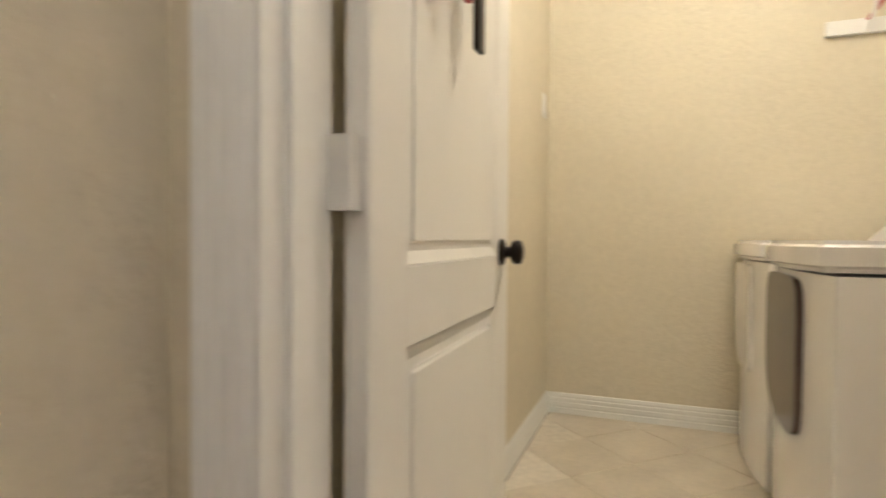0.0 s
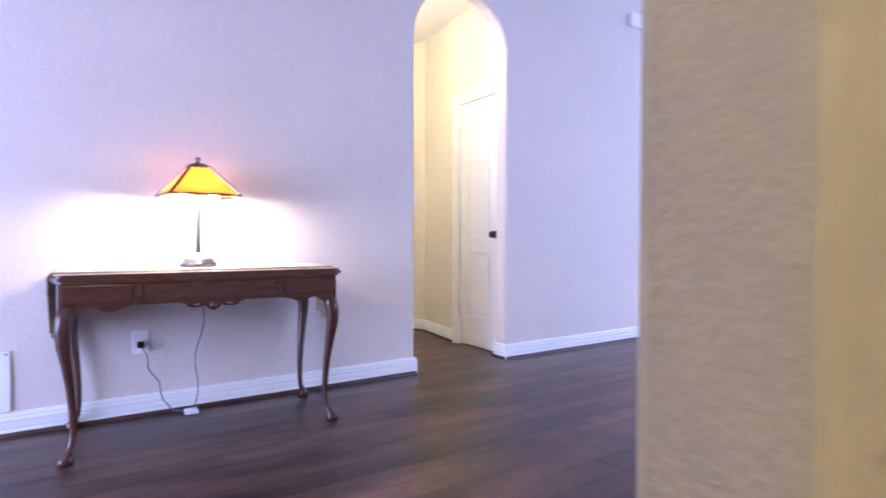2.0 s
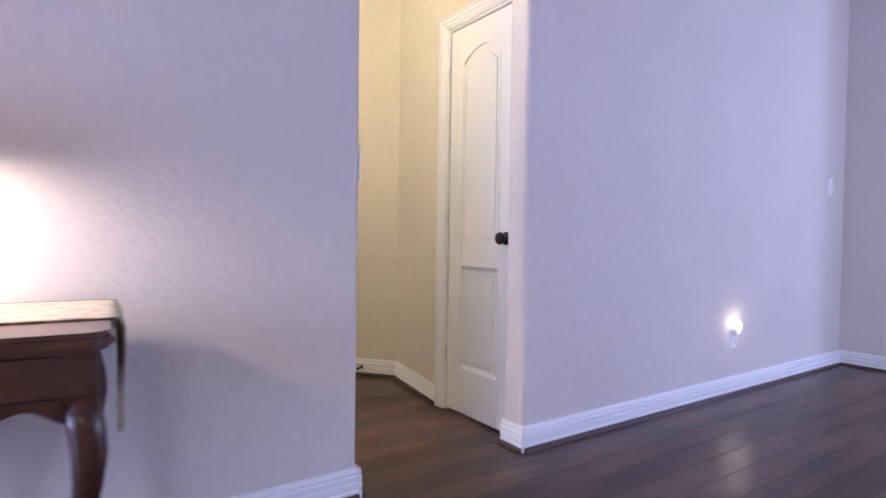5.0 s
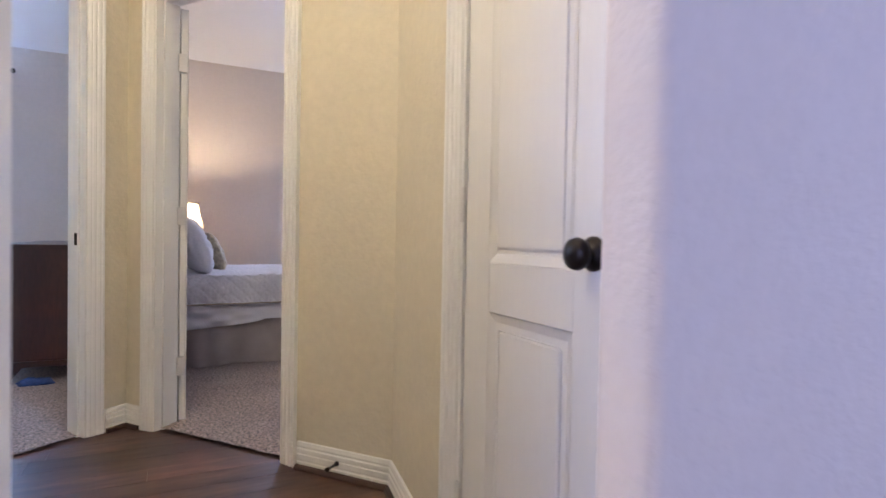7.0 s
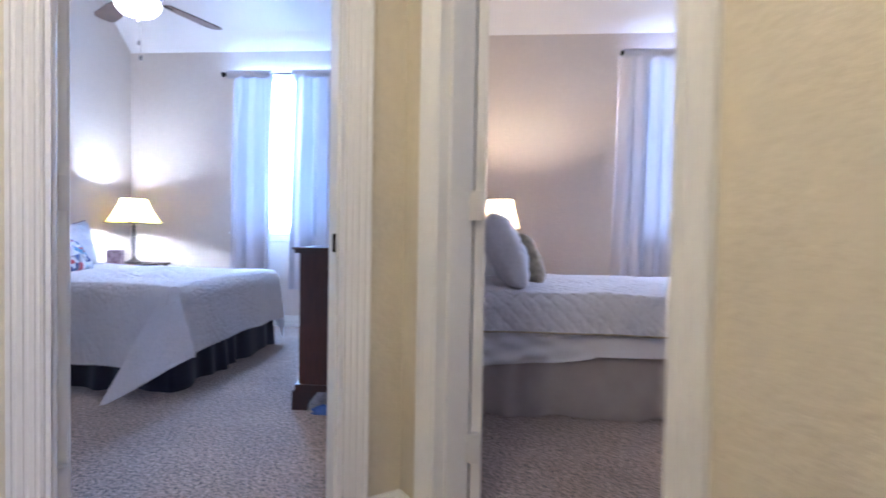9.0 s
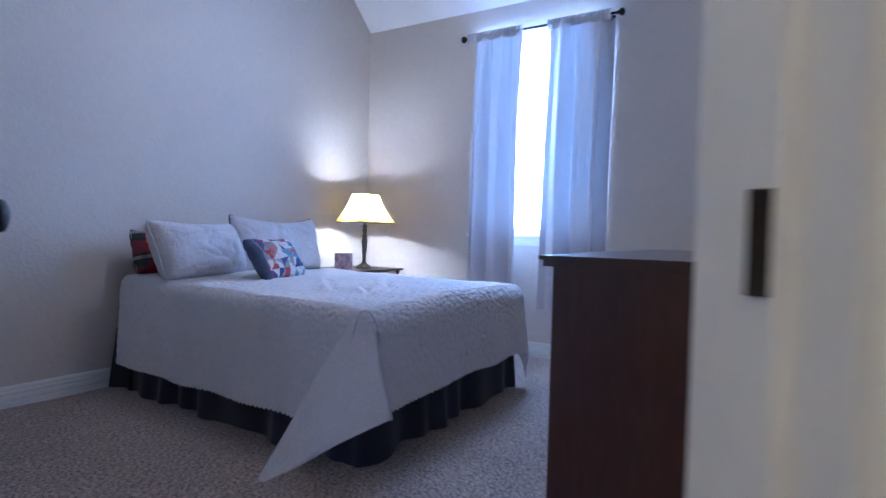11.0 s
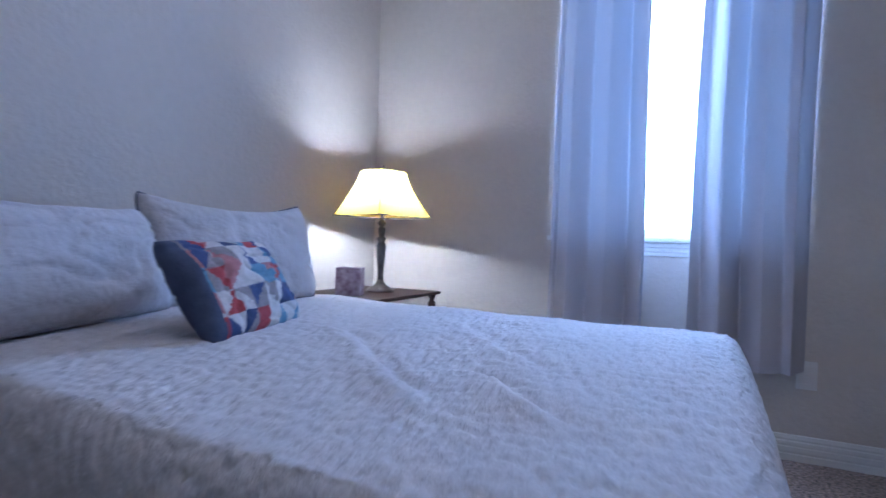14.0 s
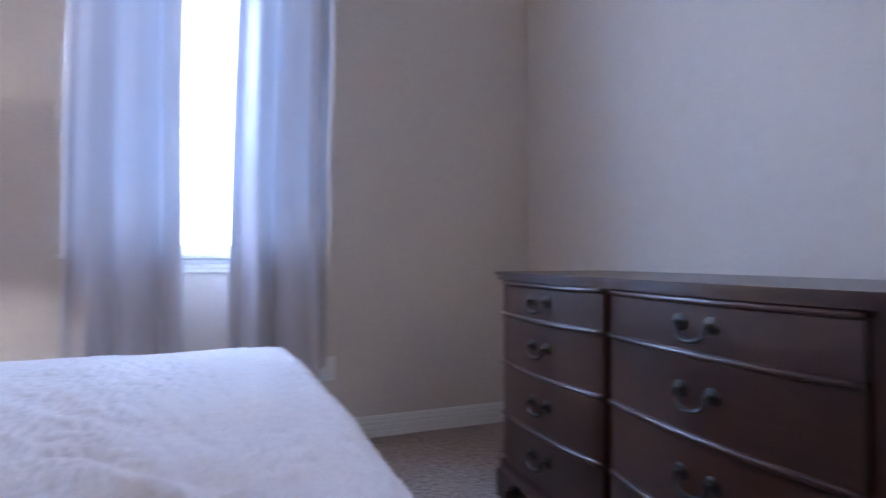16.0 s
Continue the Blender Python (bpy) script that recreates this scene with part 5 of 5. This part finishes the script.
th = thing("thermostat", facing(-2.565, 6.50, 1.50, "e"), "white thermostat with a grey display", "thermostat")
part("case", boxes((-0.06, 0.06, 0, 0.028, -0.045, 0.045), bevel=0.006), PLASTIC, th)
part("display", boxes((-0.035, 0.02, 0.0275, 0.0295, -0.015, 0.025)), PEWTER, th)
ho = plate("wall_outlet", facing(-2.565, 6.46, 0.37, "e"), "white outlet with a small hooked plug", "outlet")
part("hook", tube([(0, 0.008, 0.05), (0, 0.05, 0.05), (0.0, 0.06, 0.065)], 0.004, 8), PEWTER, ho)

cab = thing("cabinet", pose(-3.2, 8.3, 0), "tall honey-oak kitchen cabinet beyond the living room", "cabinet")
part("body", boxes((-0.9, 0.6, 0.3, 0.9, 0.1, 2.1), bevel=0.004), OAK, cab)
part("toe_kick", boxes((-0.9, 0.6, 0.36, 0.9, 0, 0.1)), GAP, cab)
for k in range(3):
    for z0, z1 in ((0.12, 0.72), (0.76, 2.06)):
        dd = part("door", boxes((-0.88 + 0.5 * k, -0.42 + 0.5 * k, 0.279, 0.299, z0, z1), (-0.82 + 0.5 * k, -0.48 + 0.5 * k, 0.274, 0.28, z0 + 0.06, z1 - 0.06), bevel=0.003), OAK, cab)

ds = thing("door_stop_spring", pose(*(G1 + E1 * 0.20 + Vector((E1.y, -E1.x)) * 0.012), 0.055) @ pose(0, 0, 0, 90, 0, math.degrees(math.atan2(E1.y, E1.x))), "spring door stop on the hall baseboard", "door stop")
part("spring", lathe([(0.010, 0), (0.010, 0.006), (0.005, 0.008), (0.005, 0.055), (0.008, 0.057), (0.008, 0.070), (0.0, 0.071)], 14), BLACK_METAL, ds, smooth=True)

st = thing("strike_plate", Matrix.Translation((*on_m(0.212, 0.05), 0.905)), "dark latch strike on the bedroom door jamb", "hardware")
part("plate", boxes((-0.010, 0.010, -0.006, 0.006, -0.028, 0.028)), BLACK_METAL, st)

# ---- laundry ----
def washer(y_at, smoked, label):
    w = thing("washing_machine", pose(0.925, y_at, 0), label, "washer", "laundry pair")
    D, Wd, T = 0.74, 0.69, 0.933      # x depth away from the front, y width
    k = 16
    ys = [Wd * i / k for i in range(k + 1)]
    bow = lambda y: -0.035 * (1 - (2 * y / Wd - 1) ** 2)
    out = [(bow(y) + 0.02, y) for y in ys] + [(D, Wd), (D, 0)]
    part("body", prism(out, T - 0.09 - 0.02, "z", 0.02), ENAMEL, w)
    top = [(bow(y) - 0.012, y) for y in ys] + [(D, Wd + 0.01), (D, -0.01)]
    bm = prism(top, 0.075, "z", T - 0.082)
    bmesh.ops.bevel(bm, geom=[e for e in bm.edges if e.calc_length() < 2 and (abs(e.verts[0].co.z - e.verts[1].co.z) < 1e-5)], offset=0.016, segments=3, affect="EDGES")
    part("lid", bm, ENAMEL, w, "rounded white top panel", smooth=False)
    console_ = [(D - 0.24, T - 0.01), (D - 0.10, T + 0.13), (D, T + 0.14), (D, T - 0.01)]
    bm = bmesh.new()
    a = [bm.verts.new((x, 0.01, z)) for x, z in console_]
    b = [bm.verts.new((x, Wd - 0.01, z)) for x, z in console_]
    bm.faces.new(a)
    bm.faces.new(b[::-1])
    for i in range(4):
        bm.faces.new((a[i], b[i], b[(i + 1) % 4], a[(i + 1) % 4]))
    bmesh.ops.recalc_face_normals(bm, faces=bm.faces)
    part("control_panel", bm, ENAMEL, w)
    pts = []
    for i in range(40):
        a = 2 * math.pi * i / 40
        q = 0.3 if math.sin(a) > 0 or math.cos(a) < 0 else 0.9      # squared off but for one rounded lower corner
        y = Wd / 2 + 0.03 + 0.205 * math.copysign(abs(math.cos(a)) ** q, math.cos(a))
        z = 0.615 + 0.215 * math.copysign(abs(math.sin(a)) ** q, math.sin(a))
        pts.append((y, z))
    part("door", prism(pts, 0.02, "x", -0.024), SMOKED if smoked else ENAMEL, w, "smoked brown oval door" if smoked else "white oval door")
    part("seam", boxes((0.14, 0.17, -0.002, 0.001, 0.03, T - 0.09)), PLASTIC, w)
    for x in (0.08, D - 0.08):
        for y in (0.06, Wd - 0.06):
            part("foot", lathe([(0.022, 0), (0.022, 0.021)], 12, pose(x, y, 0)), BLACK_METAL, w)
    return w


washer(1.775, True, "white front-loading washer with a smoked oval door")
washer(2.55, False, "white dryer standing beside the washer")

sh = thing("wire_shelf_bracket", pose(1.36, 3.26, 1.87), "white shelf bracket with a brown hanger on the wall", "bracket")
part("cleat", boxes((-0.10, 0.5, -0.03, 0.0, -0.03, 0.035), bevel=0.004), PLASTIC, sh)
part("strut", tube([(0.06, -0.03, -0.02), (0.06, -0.30, 0.26)], 0.008, 10), PLASTIC, sh)
part("hanger", tube([(0.05, -0.05, 0.02), (0.10, -0.12, 0.10), (0.18, -0.2, 0.22), (0.28, -0.3, 0.30)], 0.008, 10), RED, sh, "reddish brown wooden hanger")

hg = thing("door_hanger", pose(0.262, 1.225, 1.325), "red and black straps hung on the laundry door", "straps")
part("red_strap", boxes((0.002, 0.014, -0.11, -0.07, -0.015, 0.75), bevel=0.003), RED, hg)
part("black_strap", boxes((-0.004, 0.008, -0.015, 0.02, -0.07, 0.75), bevel=0.003), BLACK_METAL, hg)

# ---- floor pieces ----
def plank_mesh(length, w):
    bm = bmesh.new()
    box(bm, 0.0007, w - 0.0007, 0.0007, length - 0.0007, -0.015, 0.0)
    me = bpy.data.meshes.new("plank")
    bm.to_mesh(me)
    bm.free()
    me.materials.append(FLOOR)
    return me


PW, PL = 0.127, 1.35
near = plank_mesh(PL, PW)
floor_ob = bpy.data.objects["floor"]
rest = bmesh.new()
rnd = random.Random(11)
count = 0
ROOMS = [(-2.9, 2.15, -3.05, 9.55), (-5.55, -2.9, 0.95, 3.05), (-4.55, -2.9, 5.98, 9.55)]
for i in range(62):
    x = -5.55 + PW * i
    if x + PW > 2.15:
        break
    for rx0, rx1, ry0, ry1 in ROOMS:
        if not rx0 - 0.01 <= x + PW / 2 < rx1:
            continue
        y = ry0 - rnd.uniform(0, PL)
        while y < ry1:
            a, b = max(y, ry0), min(y + PL, ry1)
            y += PL
            if x > -0.05 and b > 0.80 and a < 3.35:
                b = min(b, 0.80)
                if b - a < 0.05:
                    continue
            whole = b - a > PL - 0.001
            if whole and -0.9 < (a + b) / 2 < 5.6 and x < 0.35 and count < 295:
                o = new("plank", near)
                o.location = (x, a, 0)
                o.parent = floor_ob
                count += 1
            elif b - a > 0.02:
                box(rest, x, x + PW - 0.0010, a, b - 0.0010, -0.015, 0.0)
tagged(part("planks", rest, FLOOR, floor_ob), kind="stuff")

bm = bmesh.new()
TS = 0.325
box(bm, -TS / 2 + 0.003, TS / 2 - 0.003, -TS / 2 + 0.003, TS / 2 - 0.003, -0.008, 0.0, bevel=0.002, seg=1)
tile_me = bpy.data.meshes.new("tile")
bm.to_mesh(tile_me)
bm.free()
tile_me.materials.append(TILE)
tiles = [o for o in bpy.data.objects if o.name.startswith("floor") and o.type == "MESH"][-1]
for i in range(-9, 10):
    for j in range(-9, 10):
        x, y = 0.95 + (i - j) * TS * 0.7071, 2.0 + (i + j) * TS * 0.7071
        if 0.1 < x < 2.05 and 0.98 < y < 3.2:
            o = new("tile", tile_me)
            o.matrix_world = pose(x, y, 0.0, 0, 0, 45)
            o.parent = tiles
